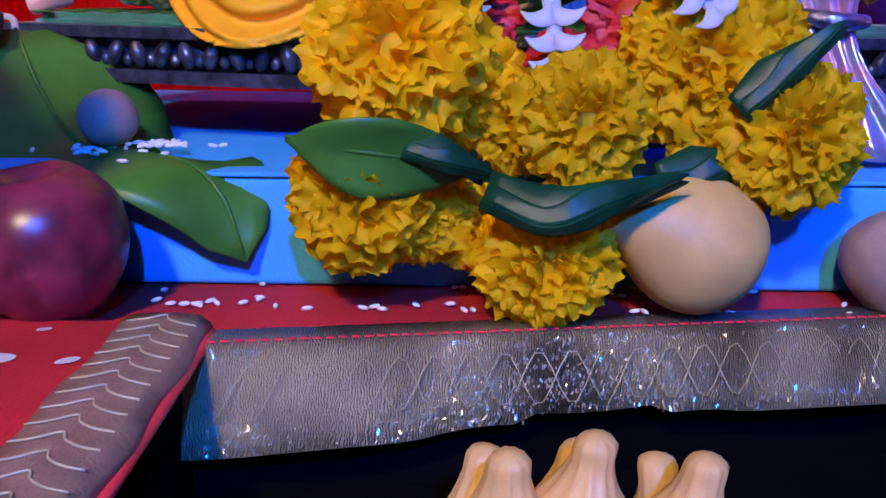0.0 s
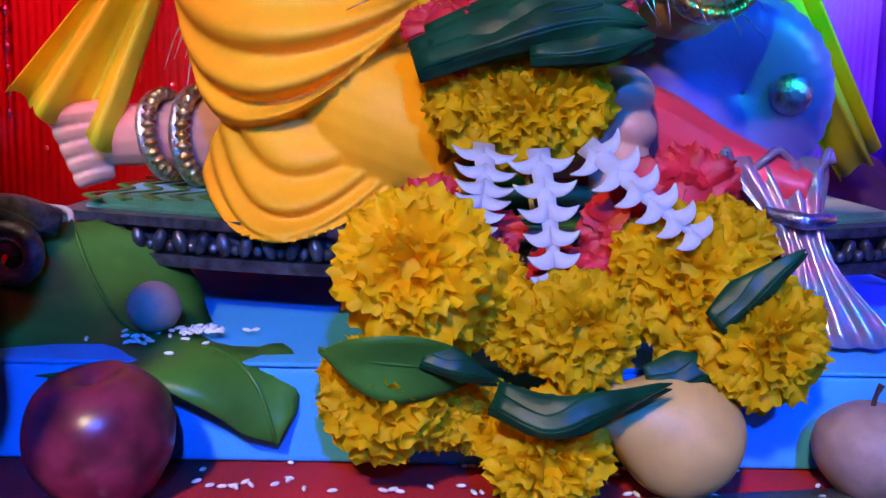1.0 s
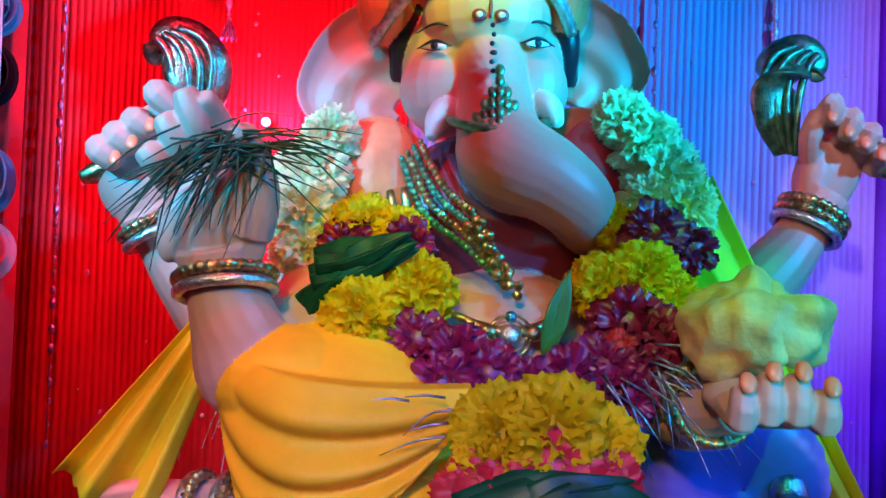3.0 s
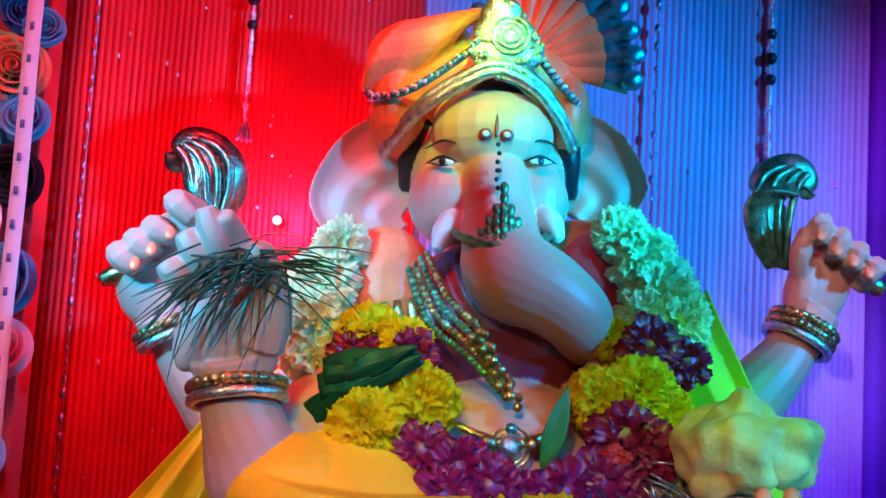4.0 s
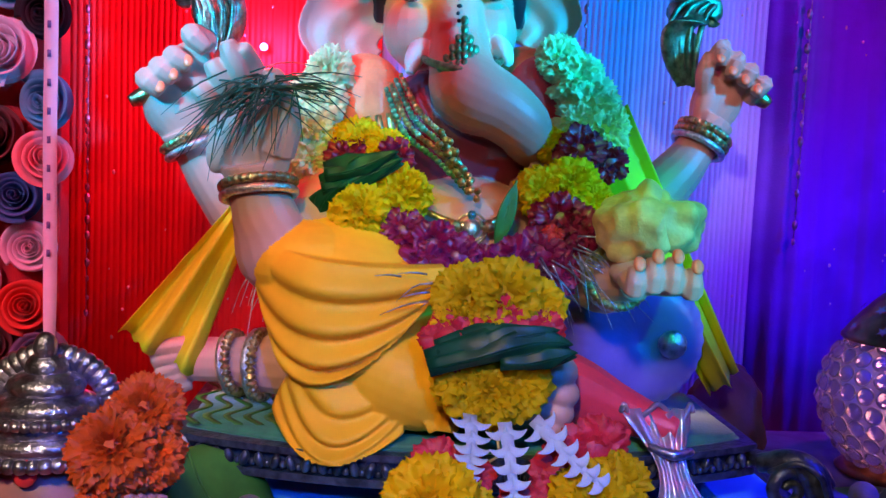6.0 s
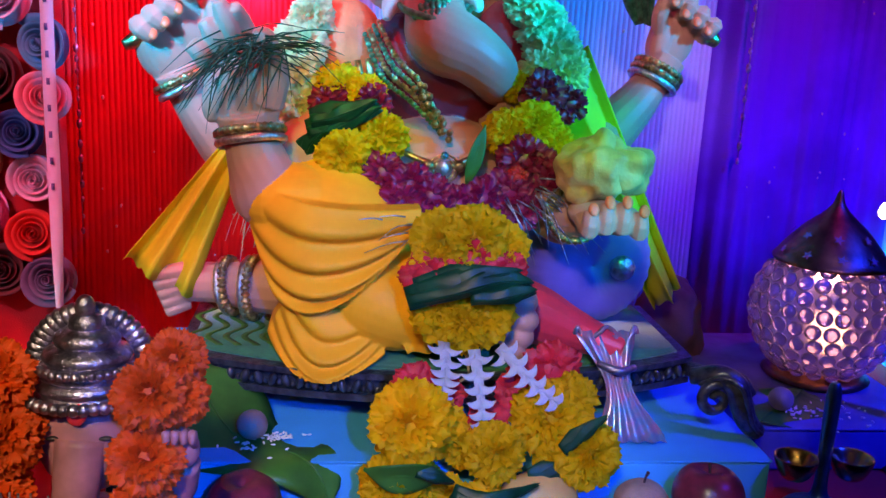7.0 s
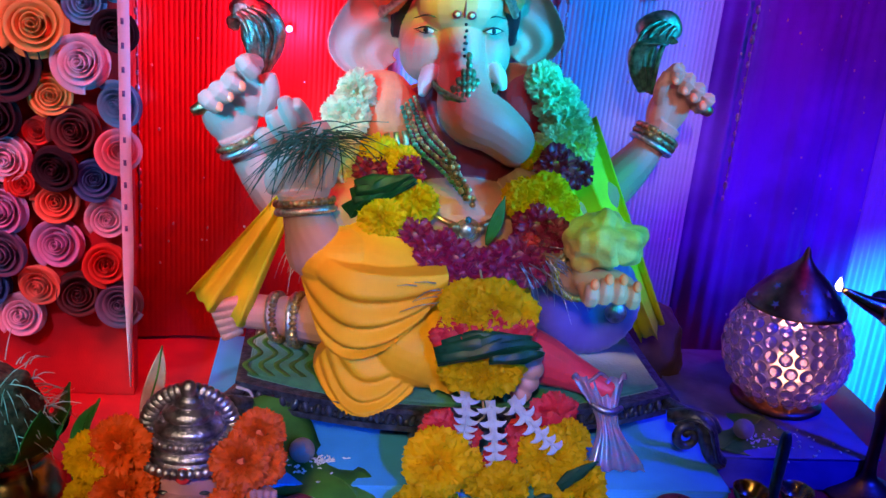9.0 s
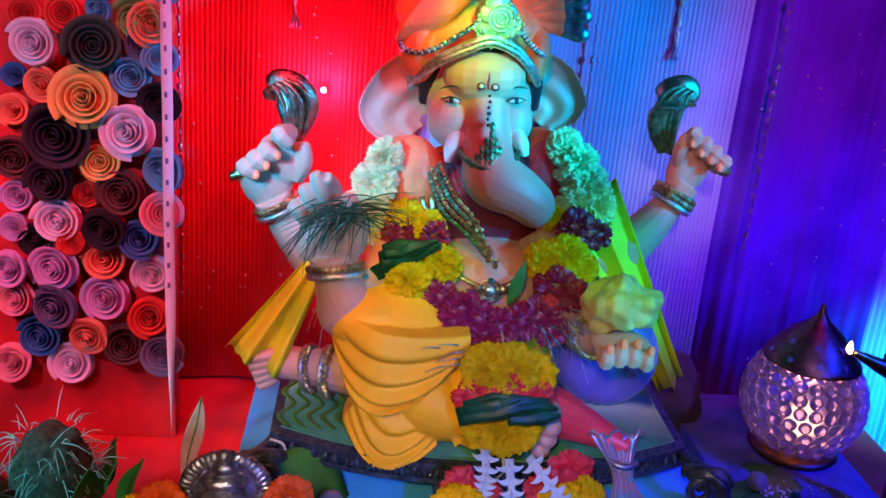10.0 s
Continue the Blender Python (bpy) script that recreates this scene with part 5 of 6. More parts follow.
# ---- cloths, bolster, held things ----
def scarf():
    t = thing("yellow_scarf", "yellow-green paper scarf draped behind the statue's shoulders", "scarf")

    def fan(a, b, w0, w1, folds, n=12, cols=41):
        bm = bmesh.new()
        pts = []
        for i in range(n):
            u = i / (n - 1)
            for j in range(cols):
                v = j / (cols - 1)
                p0 = Vector(a[0]).lerp(Vector(a[1]), v)
                p1 = Vector(b[0]).lerp(Vector(b[1]), v)
                p = p0.lerp(p1, u)
                p.y += (0.004 + 0.009 * u) * math.asin(math.sin(v * folds * 2 * math.pi)) * 0.7
                p.z += 0.003 * u * math.sin(v * folds * 4 * math.pi)
                pts.append(p)
        grid(bm, pts, n, cols)
        thick(bm, 0.0006)
        return bm

    part("pleated_end", fan([(-0.172, 0.566, 0.330), (-0.150, 0.562, 0.336)], [(-0.268, 0.552, 0.212), (-0.206, 0.556, 0.178)], 0, 0, 2.0), "scarf", t)
    part("pleated_end", fan([(0.114, 0.592, 0.374), (0.164, 0.600, 0.424)], [(0.248, 0.572, 0.166), (0.276, 0.580, 0.188)], 0, 0, 1.5), "scarf", t)
    bm = bmesh.new()
    pts = []
    for p in spline([(-0.150, 0.600, 0.34), (-0.10, 0.635, 0.405), (0.0, 0.675, 0.44), (0.09, 0.640, 0.43), (0.135, 0.606, 0.415), (0.178, 0.600, 0.375)], 30):
        for k in range(5):
            pts.append((p[0], p[1] + 0.004 * math.sin(k * 2), p[2] - 0.012 * k))
    grid(bm, pts, 30, 5)
    thick(bm, 0.0008)
    part("shoulder_band", bm, "scarf", t)


scarf()


def bolster():
    t = thing("bolster", "round blue-violet satin bolster with a silver stud", "cushion", (0.171, 0.578, 0.2195))
    bm = bmesh.new()
    prof = [(0.001, -0.040), (0.012, -0.043), (0.035, -0.046), (0.052, -0.040), (0.062, -0.020), (0.063, 0.010), (0.055, 0.035), (0.001, 0.04)]
    lathe(bm, spline(prof, 36), 120, flute=30, depth=0.012)
    for v in bm.verts:
        v.co = Vector((v.co.x, v.co.z, v.co.y))
    bmesh.ops.recalc_face_normals(bm, faces=bm.faces)
    part("satin_cover", bm, "bolster", t)
    bm = bmesh.new()
    ball(bm, (0.027, -0.045, 0.0), (0.0125, 0.009, 0.0125))
    part("stud", bm, "silver", t, "round silver stud")


bolster()


def laddu():
    bm = bmesh.new()
    ball(bm, (0.142, 0.462, 0.324), (0.030, 0.028, 0.030), (0, 0, 0), seg=48, ring=32)
    ball(bm, (0.166, 0.460, 0.327), (0.030, 0.026, 0.022), (0, 14, 0), seg=48, ring=32)
    for v in bm.verts:
        d = v.co - Vector((0.153, 0.462, 0.324))
        v.co += d.normalized() * (0.011 * noise.noise(v.co * 42) + 0.005 * noise.noise(v.co * 95))
    tagged(part("sweet_ball", bm, "laddu"), "lumpy yellow-green sweet resting in the statue's palm", "sweet")


laddu()


def grass_bunch(name, label, c, way, n, length, seed, mat, spreadv=0.45, cat="grass"):
    rng = random.Random(seed)
    bm = bmesh.new()
    for i in range(n):
        d = (Vector(way[i % len(way)]) + Vector([rng.gauss(0, spreadv) for _ in range(3)])).normalized()
        ln = length * rng.uniform(0.5, 1.1)
        o = Vector(c) + Vector((rng.gauss(0, 0.012), rng.gauss(0, 0.003), rng.gauss(0, 0.006)))
        sag = Vector((0, 0, -rng.uniform(0, 0.25) * ln))
        tube(bm, [(*o, 0.0007), (*(o + d * ln * 0.5 - sag * 0.2), 0.0006), (*(o + d * ln + sag), 0.0002)], 6, 4)
    return tagged(part(name, bm, mat), label, cat, kind="stuff")


grass_bunch("grass_bunch", "bunch of dark green sacred grass in the statue's raised hand", (-0.142, 0.452, 0.412), [(-0.9, -0.1, -0.35), (-0.35, -0.12, -0.9), (1.0, 0.05, 0.12), (-0.65, -0.15, -0.65), (1.0, 0.1, -0.12)], 95, 0.058, 3, "grass", 0.20)
grass_bunch("foil_threads", "spray of thin blue tinsel threads below the garland", (0.098, 0.470, 0.296), [(0.6, -0.2, -0.9), (0.8, -0.2, -0.5)], 24, 0.056, 5, "silver", 0.20, "tinsel")
grass_bunch("foil_threads", "spray of thin silver tinsel threads on the drapery", (-0.006, 0.430, 0.276), [(-1, -0.1, -0.25), (-0.9, -0.1, 0.0)], 9, 0.038, 6, "silver", 0.10, "tinsel")
grass_bunch("foil_threads", "white cotton wick threads hanging from the scarf", (-0.158, 0.575, 0.262), [(-0.3, -0.1, -1)], 14, 0.042, 8, "paper", 0.1, "tinsel")
flat_leaf("paper_leaf", "narrow green leaf standing on the statue's belly", [(0.040, 0.505, 0.300), (0.046, 0.502, 0.325), (0.054, 0.506, 0.352)], 0.007, "leaf", None, (1, 0.2, 0), False)


def paper_spray():
    """White paper cut like fern fronds, hanging under the marigolds."""
    t = thing("paper_spray", "white cut paper fronds between the marigolds", "decoration")
    for line in ([(0.012, 0.382, 0.195), (0.012, 0.362, 0.182), (0.010, 0.352, 0.172), (0.006, 0.346, 0.162)], [(0.034, 0.368, 0.194), (0.036, 0.350, 0.176), (0.038, 0.340, 0.158), (0.039, 0.338, 0.142)], [(0.054, 0.370, 0.196), (0.068, 0.352, 0.184), (0.082, 0.342, 0.172), (0.096, 0.338, 0.162)]):
        bm = bmesh.new()
        n = 13
        c = spline(line, n)
        d = Vector((c[-1] - c[0])).normalized()
        s = d.cross(Vector((0, -1, 0.3))).normalized()
        grid(bm, [Vector(p) + s * v * (0.0048 - 0.0032 * i / (n - 1)) + Vector((0, 0.0008 * abs(v), 0)) for i, p in enumerate(c) for v in (-1, 0, 1)], n, 3)
        thick(bm, 0.0007)
        stem = part("frond", bm, "paper", t)
        for i in range(1, n - 1, 2):
            ln = 0.0165 * (1 - 0.40 * i / n)
            for side in (-1, 1):
                rows, bm = [], bmesh.new()
                for q in np.linspace(0, 1, 7):
                    mid = Vector(c[i]) + s * side * ln * q * (1 - 0.12 * q) + d * ln * (0.75 * q - 0.85 * q * q) + Vector((0, -0.0004 - 0.003 * q * q, 0))
                    w = 0.0040 * (1 - q) ** 0.7 + 0.0002
                    rows += [mid - d * w, mid, mid + d * w]
                grid(bm, rows, 7, 3)
                thick(bm, 0.0006)
                part("leaflet", bm, "paper", stem)


paper_spray()


def net_foil():
    t = thing("foil_tassel", "iridescent pleated net bow on the red cloth end", "decoration")
    bm = bmesh.new()
    pts = []
    for i in range(14):
        u = i / 13
        c = Vector((0.158, 0.440, 0.186)).lerp(Vector((0.178, 0.400, 0.104)), u)
        w = 0.026 * (1 - 0.62 * math.sin(math.pi * min(1, u * 1.05)) ** 1.4) + 0.003 * u
        for j in range(31):
            v = 2 * j / 30 - 1
            pts.append(c + Vector((w * v, 0.0020 * math.sin(j * 0.9 + 2 * u) - 0.004, (0.009 * abs(math.sin(v * 2.6)) - 0.006) * (1 - u) ** 2)))
    grid(bm, pts, 14, 31)
    thick(bm, 0.0005)
    part("net", bm, "foil", t)
    bm = bmesh.new()
    tube(bm, [(0.150, 0.425, 0.163, 0.003), (0.166, 0.414, 0.160, 0.004), (0.182, 0.424, 0.160, 0.003)], 12, 8)
    part("tie", bm, "silver", t)
    # ruffled edge
    bm = bmesh.new()
    tube(bm, [(0.158 + 0.026 * math.cos(a) * 1.05, 0.436 + 0.003 * math.sin(6 * a), 0.186 + 0.006 * math.sin(5 * a), 0.0022) for a in np.linspace(math.pi, 0, 13)], 40, 6)
    part("rim", bm, "foil", t)


net_foil()


# ---- small idol with silver crown ----
def small_idol():
    bm = bmesh.new()
    c = (-0.222, 0.245)
    ball(bm, (c[0], c[1] + 0.010, 0.095), (0.042, 0.036, 0.036), mat=0)
    ball(bm, (c[0], c[1], 0.180), (0.032, 0.028, 0.036), mat=0)
    tube(bm, [(c[0], c[1] - 0.018, 0.185, 0.016), (c[0] - 0.002, c[1] - 0.026, 0.160, 0.014), (c[0] - 0.004, c[1] - 0.030, 0.130, 0.012), (c[0] + 0.004, c[1] - 0.034, 0.108, 0.010)], 20, 12, 0)
    for s in (-1, 1):
        ball(bm, (c[0] + s * 0.040, c[1] + 0.008, 0.180), (0.018, 0.008, 0.024), mat=0)
        ball(bm, (c[0] + s * 0.015, c[1] - 0.024, 0.188), (0.0045, 0.002, 0.0016), mat=2)
    tube(bm, [(c[0] + 0.038, c[1], 0.120, 0.012), (c[0] + 0.056, c[1] - 0.012, 0.150, 0.010), (c[0] + 0.060, c[1] - 0.022, 0.172, 0.010)], 12, 10, 0)
    ball(bm, (c[0] + 0.060, c[1] - 0.024, 0.182), (0.010, 0.008, 0.013), mat=0)
    for i in range(4):
        tube(bm, [(c[0] + 0.052 + 0.005 * i, c[1] - 0.028, 0.186, 0.003), (c[0] + 0.052 + 0.005 * i, c[1] - 0.034, 0.196, 0.003), (c[0] + 0.052 + 0.005 * i, c[1] - 0.036, 0.190, 0.002)], 8, 6, 0)
    ball(bm, (c[0], c[1] - 0.0285, 0.205), (0.006, 0.003, 0.007), mat=3)
    # crown
    for k, (r, z) in enumerate(((0.032, 0.208), (0.033, 0.215), (0.031, 0.223), (0.027, 0.232), (0.020, 0.242), (0.011, 0.251))):
        ball(bm, (c[0], c[1] + 0.002, z), (r, r * 0.9, 0.0085), mat=1, seg=28, ring=8)
    ball(bm, (c[0], c[1], 0.262), (0.006, 0.006, 0.008), mat=1)
    for a in np.linspace(-1.5, 1.5, 23):
        ball(bm, (c[0] + 0.033 * math.sin(a), c[1] + 0.010, 0.222 + 0.034 * math.cos(a)), (0.0048, 0.006, 0.007), (0, math.degrees(a), 0), 1, 8, 6)
    for a in np.linspace(-1.4, 1.4, 19):
        ball(bm, (c[0] + 0.037 * math.sin(a), c[1] - 0.034 * math.cos(a), 0.210), 0.0040, mat=1, seg=8, ring=6)
        ball(bm, (c[0] + 0.030 * math.sin(a), c[1] - 0.028 * math.cos(a), 0.228), 0.0030, mat=1, seg=8, ring=6)
    lathe(bm, [(0.0005, 0.0605), (0.048, 0.0605), (0.052, 0.066), (0.046, 0.074), (0.0005, 0.078)], 32, (c[0], c[1] + 0.01, 0), 0)
    tagged(part("small_statue", bm, ["idol", "silver", "black", "redpaint"]), "small pink clay idol wearing an embossed silver crown", "statue")


small_idol()
W = (0, -0.8, 0.5)
garland("orange_garland", "orange marigold garland round the small crowned idol", [
    (ORG[0], (-0.180, 0.218, 0.218), 0.0224, W), (ORG[1], (-0.168, 0.232, 0.234), 0.0189, W), (ORG[1], (-0.182, 0.212, 0.180), 0.0224, W), (ORG[0], (-0.186, 0.206, 0.142), 0.0232, W), (ORG[1], (-0.190, 0.200, 0.106), 0.0224, W), (ORG[0], (-0.164, 0.226, 0.212), 0.0172, W),
    (ORG[1], (-0.268, 0.222, 0.226), 0.0224, W), (ORG[0], (-0.264, 0.214, 0.192), 0.0241, W), (ORG[1], (-0.270, 0.208, 0.156), 0.0241, W), (ORG[0], (-0.264, 0.202, 0.120), 0.0232, W), (YEL[1], (-0.288, 0.220, 0.218), 0.0189, W), (YEL[0], (-0.290, 0.216, 0.184), 0.0181, W), (ORG[1], (-0.286, 0.206, 0.136), 0.0206, W)],
    [([(-0.262, 0.205, 0.158, 0), (-0.258, 0.190, 0.132, 0), (-0.252, 0.190, 0.105, 0)], 0.008)],
    [(-0.172, 0.236, 0.226), (-0.178, 0.222, 0.17), (-0.186, 0.21, 0.09), (-0.23, 0.2, 0.075), (-0.272, 0.21, 0.1), (-0.276, 0.225, 0.17), (-0.276, 0.235, 0.225)])
grass_bunch("foil_threads", "silver tinsel tassel beside the small idol", (-0.256, 0.188, 0.165), [(0.1, -0.1, -1)], 26, 0.05, 9, "silver", 0.12, "tinsel")


# ---- coconut pot at the edge ----
def coconut():
    t = thing("coconut", "fibrous brown coconut set on a metal pot", "coconut", (-0.400, 0.365, 0.055))
    bm = bmesh.new()
    lathe(bm, [(0.0005, 0.001), (0.034, 0.001), (0.050, 0.02), (0.052, 0.045), (0.038, 0.066), (0.032, 0.072), (0.044, 0.082), (0.0005, 0.082)], 36)
    part("pot", bm, "brass", t)
    bm = bmesh.new()
    lathe(bm, spline([(0.0005, 0.07), (0.026, 0.076), (0.038, 0.096), (0.036, 0.120), (0.028, 0.140), (0.020, 0.152), (0.0005, 0.154)], 24), 40)
    for v in bm.verts:
        v.co *= 1 + 0.04 * noise.noise(v.co * 60)
    part("husk", bm, "coir", t)
    rng = random.Random(7)
    bm = bmesh.new()
    for i in range(150):
        a = rng.uniform(0, 6.28)
        z = rng.uniform(0.09, 0.155)
        r = 0.037 * (1.0 if z < 0.125 else 0.75)
        o = Vector((r * math.cos(a), r * math.sin(a), z))
        d = (Vector((math.cos(a), math.sin(a), rng.uniform(-1.2, 0.8))) + Vector([rng.gauss(0, 0.6) for _ in range(3)])).normalized()
        ln = rng.uniform(0.012, 0.034)
        tube(bm, [(*o, 0.0006), (*(o + d * ln * 0.5 + Vector((0, 0, 0.002))), 0.0005), (*(o + d * ln - Vector((0, 0, 0.003))), 0.0002)], 5, 4)
    part("threads", bm, "fibre", t)
    for i, a in enumerate((-2.3, -1.6, -0.7, 0.0, 0.5, -3.0)):
        bm = bmesh.new()
        dx, dy = math.cos(a), math.sin(a)
        leaf_sheet(bm, [(0.030 * dx, 0.030 * dy, 0.078), (0.048 * dx, 0.048 * dy, 0.100), (0.060 * dx, 0.060 * dy, 0.124 + 0.008 * (i % 3))] if i != 1 else [(0.03 * dx, 0.03 * dy, 0.08), (0.055 * dx, 0.055 * dy, 0.095), (0.085 * dx, 0.085 * dy, 0.088)], 0.019, False, side=(-dy, dx, 0))
        part("leaf_blade", bm, "leaf", t)


coconut()
flat_leaf("mango_leaf", "narrow green leaf leaning behind the small idol", [(-0.296, 0.300, 0.0605), (-0.312, 0.303, 0.120), (-0.318, 0.312, 0.180), (-0.304, 0.318, 0.212)], 0.016, "leaf", None, (0.6, -0.6, 0.3), False)
flat_leaf("mango_leaf", "dry brown leaf leaning against the red panel", [(-0.305, 0.50, 0.060), (-0.300, 0.51, 0.10), (-0.292, 0.515, 0.135), (-0.288, 0.52, 0.165)], 0.010, "nut", None, (1, 0, 0.2), False)


# ---- rose panel ----
def panel():
    bm = bmesh.new()
    box(bm, (-0.95, 0.615, 0.0552), (-0.336, 0.640, 1.2), 0.002)
    tagged(part("rose_board", bm, "redcloth"), "red cloth covered board that carries the paper roses", "board")


panel()
ROSE = {
    "white": (0.78, 0.72, 0.80), "lilac": (0.56, 0.40, 0.66), "orange": (0.82, 0.28, 0.14), "red": (0.66, 0.05, 0.03), "blue": (0.03, 0.16, 0.40),
    "sky": (0.12, 0.46, 0.66), "yellow": (0.82, 0.55, 0.12), "pink": (0.80, 0.36, 0.40), "black": (0.015, 0.012, 0.02), "brown": (0.10, 0.035, 0.03), "green": (0.30, 0.62, 0.16), "dark green": (0.03, 0.06, 0.04), "slate": (0.14, 0.12, 0.22),
}
RM = {k: material(k.replace(" ", "_") + "_crepe_paper", v, 0.75, vary=0.10, scale=60, bump=0.15, trans=0.25) for k, v in ROSE.items()}


def rose_mesh(seed):
    rng = random.Random(seed)
    bm = bmesh.new()
    turns, n = 5.6, 230
    pts = []
    for i in range(n):
        u = i / (n - 1)
        a = turns * 2 * math.pi * u
        r = 0.0016 + 0.0150 * u ** 1.25 + 0.0005 * math.sin(1.7 * a + seed)
        h = 0.017 - 0.007 * u + 0.0012 * math.sin(1.3 * a + seed)
        fl = 0.0008 + 0.0105 * u ** 2.6 * (1 + 0.12 * math.sin(0.8 * a + 2 * seed))
        for q in (0.0, 0.35, 0.7, 1.0):
            rr = r + fl * q ** 1.6
            pts.append((rr * math.cos(a), rr * math.sin(a), 0.002 + h * q))
    grid(bm, pts, n, 4)
    thick(bm, 0.0005)
    me = bpy.data.meshes.new("coil")
    bm.to_mesh(me)
    bm.free()
    smooth(me)
    bm = bmesh.new()
    lathe(bm, [(0.0005, 0.0), (0.023, 0.0), (0.025, 0.002), (0.022, 0.003), (0.0005, 0.003)], 24)
    mb = bpy.data.meshes.new("base")
    bm.to_mesh(mb)
    bm.free()
    return me, mb


SEEDS = [rose_mesh(s) for s in (1, 2, 3)]
made_mesh = {}


def paper_rose(colour, x, z, r, i, y=0.612):
    key = (colour, i % 3)
    if key not in made_mesh:
        a, b = SEEDS[i % 3][0].copy(), SEEDS[i % 3][1].copy()
        a.materials.append(RM[colour])
        b.materials.append(RM[colour])
        made_mesh[key] = (a, b)
    rng = random.Random(i * 7 + 1)
    t = thing("paper_rose", colour + " coiled crepe paper rose on the red panel", "paper rose", group="paper roses on the panel")
    t.matrix_world = pose(x, y, z, 90 + rng.uniform(-14, 10), 0, rng.uniform(-16, 16)) @ Matrix.Diagonal((r / 0.027, r / 0.027, r / 0.027, 1)) @ pose(0, 0, 0, 0, 0, rng.uniform(0, 360))
    share("coil", made_mesh[key][0], t, Matrix.Identity(4))
    share("base", made_mesh[key][1], t, Matrix.Identity(4))


# place: colour, x, z, radius
ROSES = [
    ('red', -0.485, 0.559, 0.0196),
    ('red', -0.443, 0.562, 0.0206),
    ('sky', -0.405, 0.571, 0.0165),
    ('green', -0.366, 0.56, 0.0309),
    ('white', -0.473, 0.53, 0.0278),
    ('dark green', -0.413, 0.532, 0.0319),
    ('blue', -0.499, 0.493, 0.0144),
    ('orange', -0.468, 0.486, 0.0216),
    ('yellow', -0.422, 0.475, 0.036),
    ('sky', -0.377, 0.501, 0.0237),
    ('sky', -0.344, 0.522, 0.0206),
    ('black', -0.342, 0.476, 0.0247),
    ('orange', -0.502, 0.455, 0.0196),
    ('black', -0.455, 0.433, 0.0402),
    ('white', -0.376, 0.443, 0.0309),
    ('brown', -0.506, 0.403, 0.0268),
    ('yellow', -0.413, 0.404, 0.0247),
    ('black', -0.463, 0.381, 0.0278),
    ('red', -0.429, 0.365, 0.0165),
    ('brown', -0.387, 0.371, 0.0288),
    ('sky', -0.341, 0.401, 0.0268),
    ('lilac', -0.504, 0.359, 0.0196),
    ('white', -0.459, 0.336, 0.0288),
    ('pink', -0.344, 0.352, 0.0257),
    ('lilac', -0.511, 0.322, 0.0175),
    ('blue', -0.371, 0.318, 0.0247),
    ('red', -0.444, 0.31, 0.0165),
    ('orange', -0.413, 0.289, 0.0268),
    ('lilac', -0.464, 0.279, 0.0299),
    ('lilac', -0.513, 0.277, 0.0227),
    ('white', -0.36, 0.275, 0.0247),
    ('pink', -0.51, 0.238, 0.0247),
    ('slate', -0.466, 0.234, 0.0288),
    ('lilac', -0.41, 0.242, 0.0299),
    ('red', -0.362, 0.222, 0.0257),
    ('orange', -0.431, 0.199, 0.0247),
    ('blue', -0.487, 0.191, 0.0278),
    ('brown', -0.393, 0.186, 0.0278),
    ('slate', -0.345, 0.179, 0.0268),
    ('white', -0.453, 0.156, 0.0278),
    ('pink', -0.52, 0.156, 0.0247),
    ('black', -0.408, 0.332, 0.0257),
    ('black', -0.485, 0.308, 0.0227),
    ('slate', -0.367, 0.536, 0.0175),
    ('white', -0.357, 0.632, 0.02),
    ('blue', -0.354, 0.603, 0.019),
    ('orange', -0.353, 0.56, 0.026),
    ('pink', -0.384, 0.619, 0.009),
    ('sky', -0.339, 0.593, 0.017),
]
for i, (c, x, z, r) in enumerate(ROSES):
    paper_rose(c, x, z, r, i, 0.612 - 0.006 * (i % 3))


def ribbon():
    t = thing("ribbon", "narrow white printed ribbon hanging at the panel's edge", "ribbon")
    bm = bmesh.new()
    pts = []
    for i in range(60):
        z = 0.085 + 1.1 * i / 59
        w = 0.0058 if z > 0.24 else 0.0018 + 0.004 * (z - 0.085) / 0.155
        tw = 0.0 if z > 0.24 else (0.24 - z) * 9
        for s in (-1, 0, 1):
            pts.append((-0.333 + s * w * math.cos(tw), 0.580 + s * w * math.sin(tw) + 0.001 * math.sin(z * 30), z))
    grid(bm, pts, 60, 3)
    thick(bm, 0.0004)
    b = part("band", bm, "ribbon", t)
    for i in range(26):
        z = 0.27 + i * 0.024
        bm = bmesh.new()
        box(bm, (-0.3355, 0.5784, z), (-0.3325, 0.5790, z + 0.006))
        ob = part("printed_mark", bm, "ribbon_print", b)


ribbon()


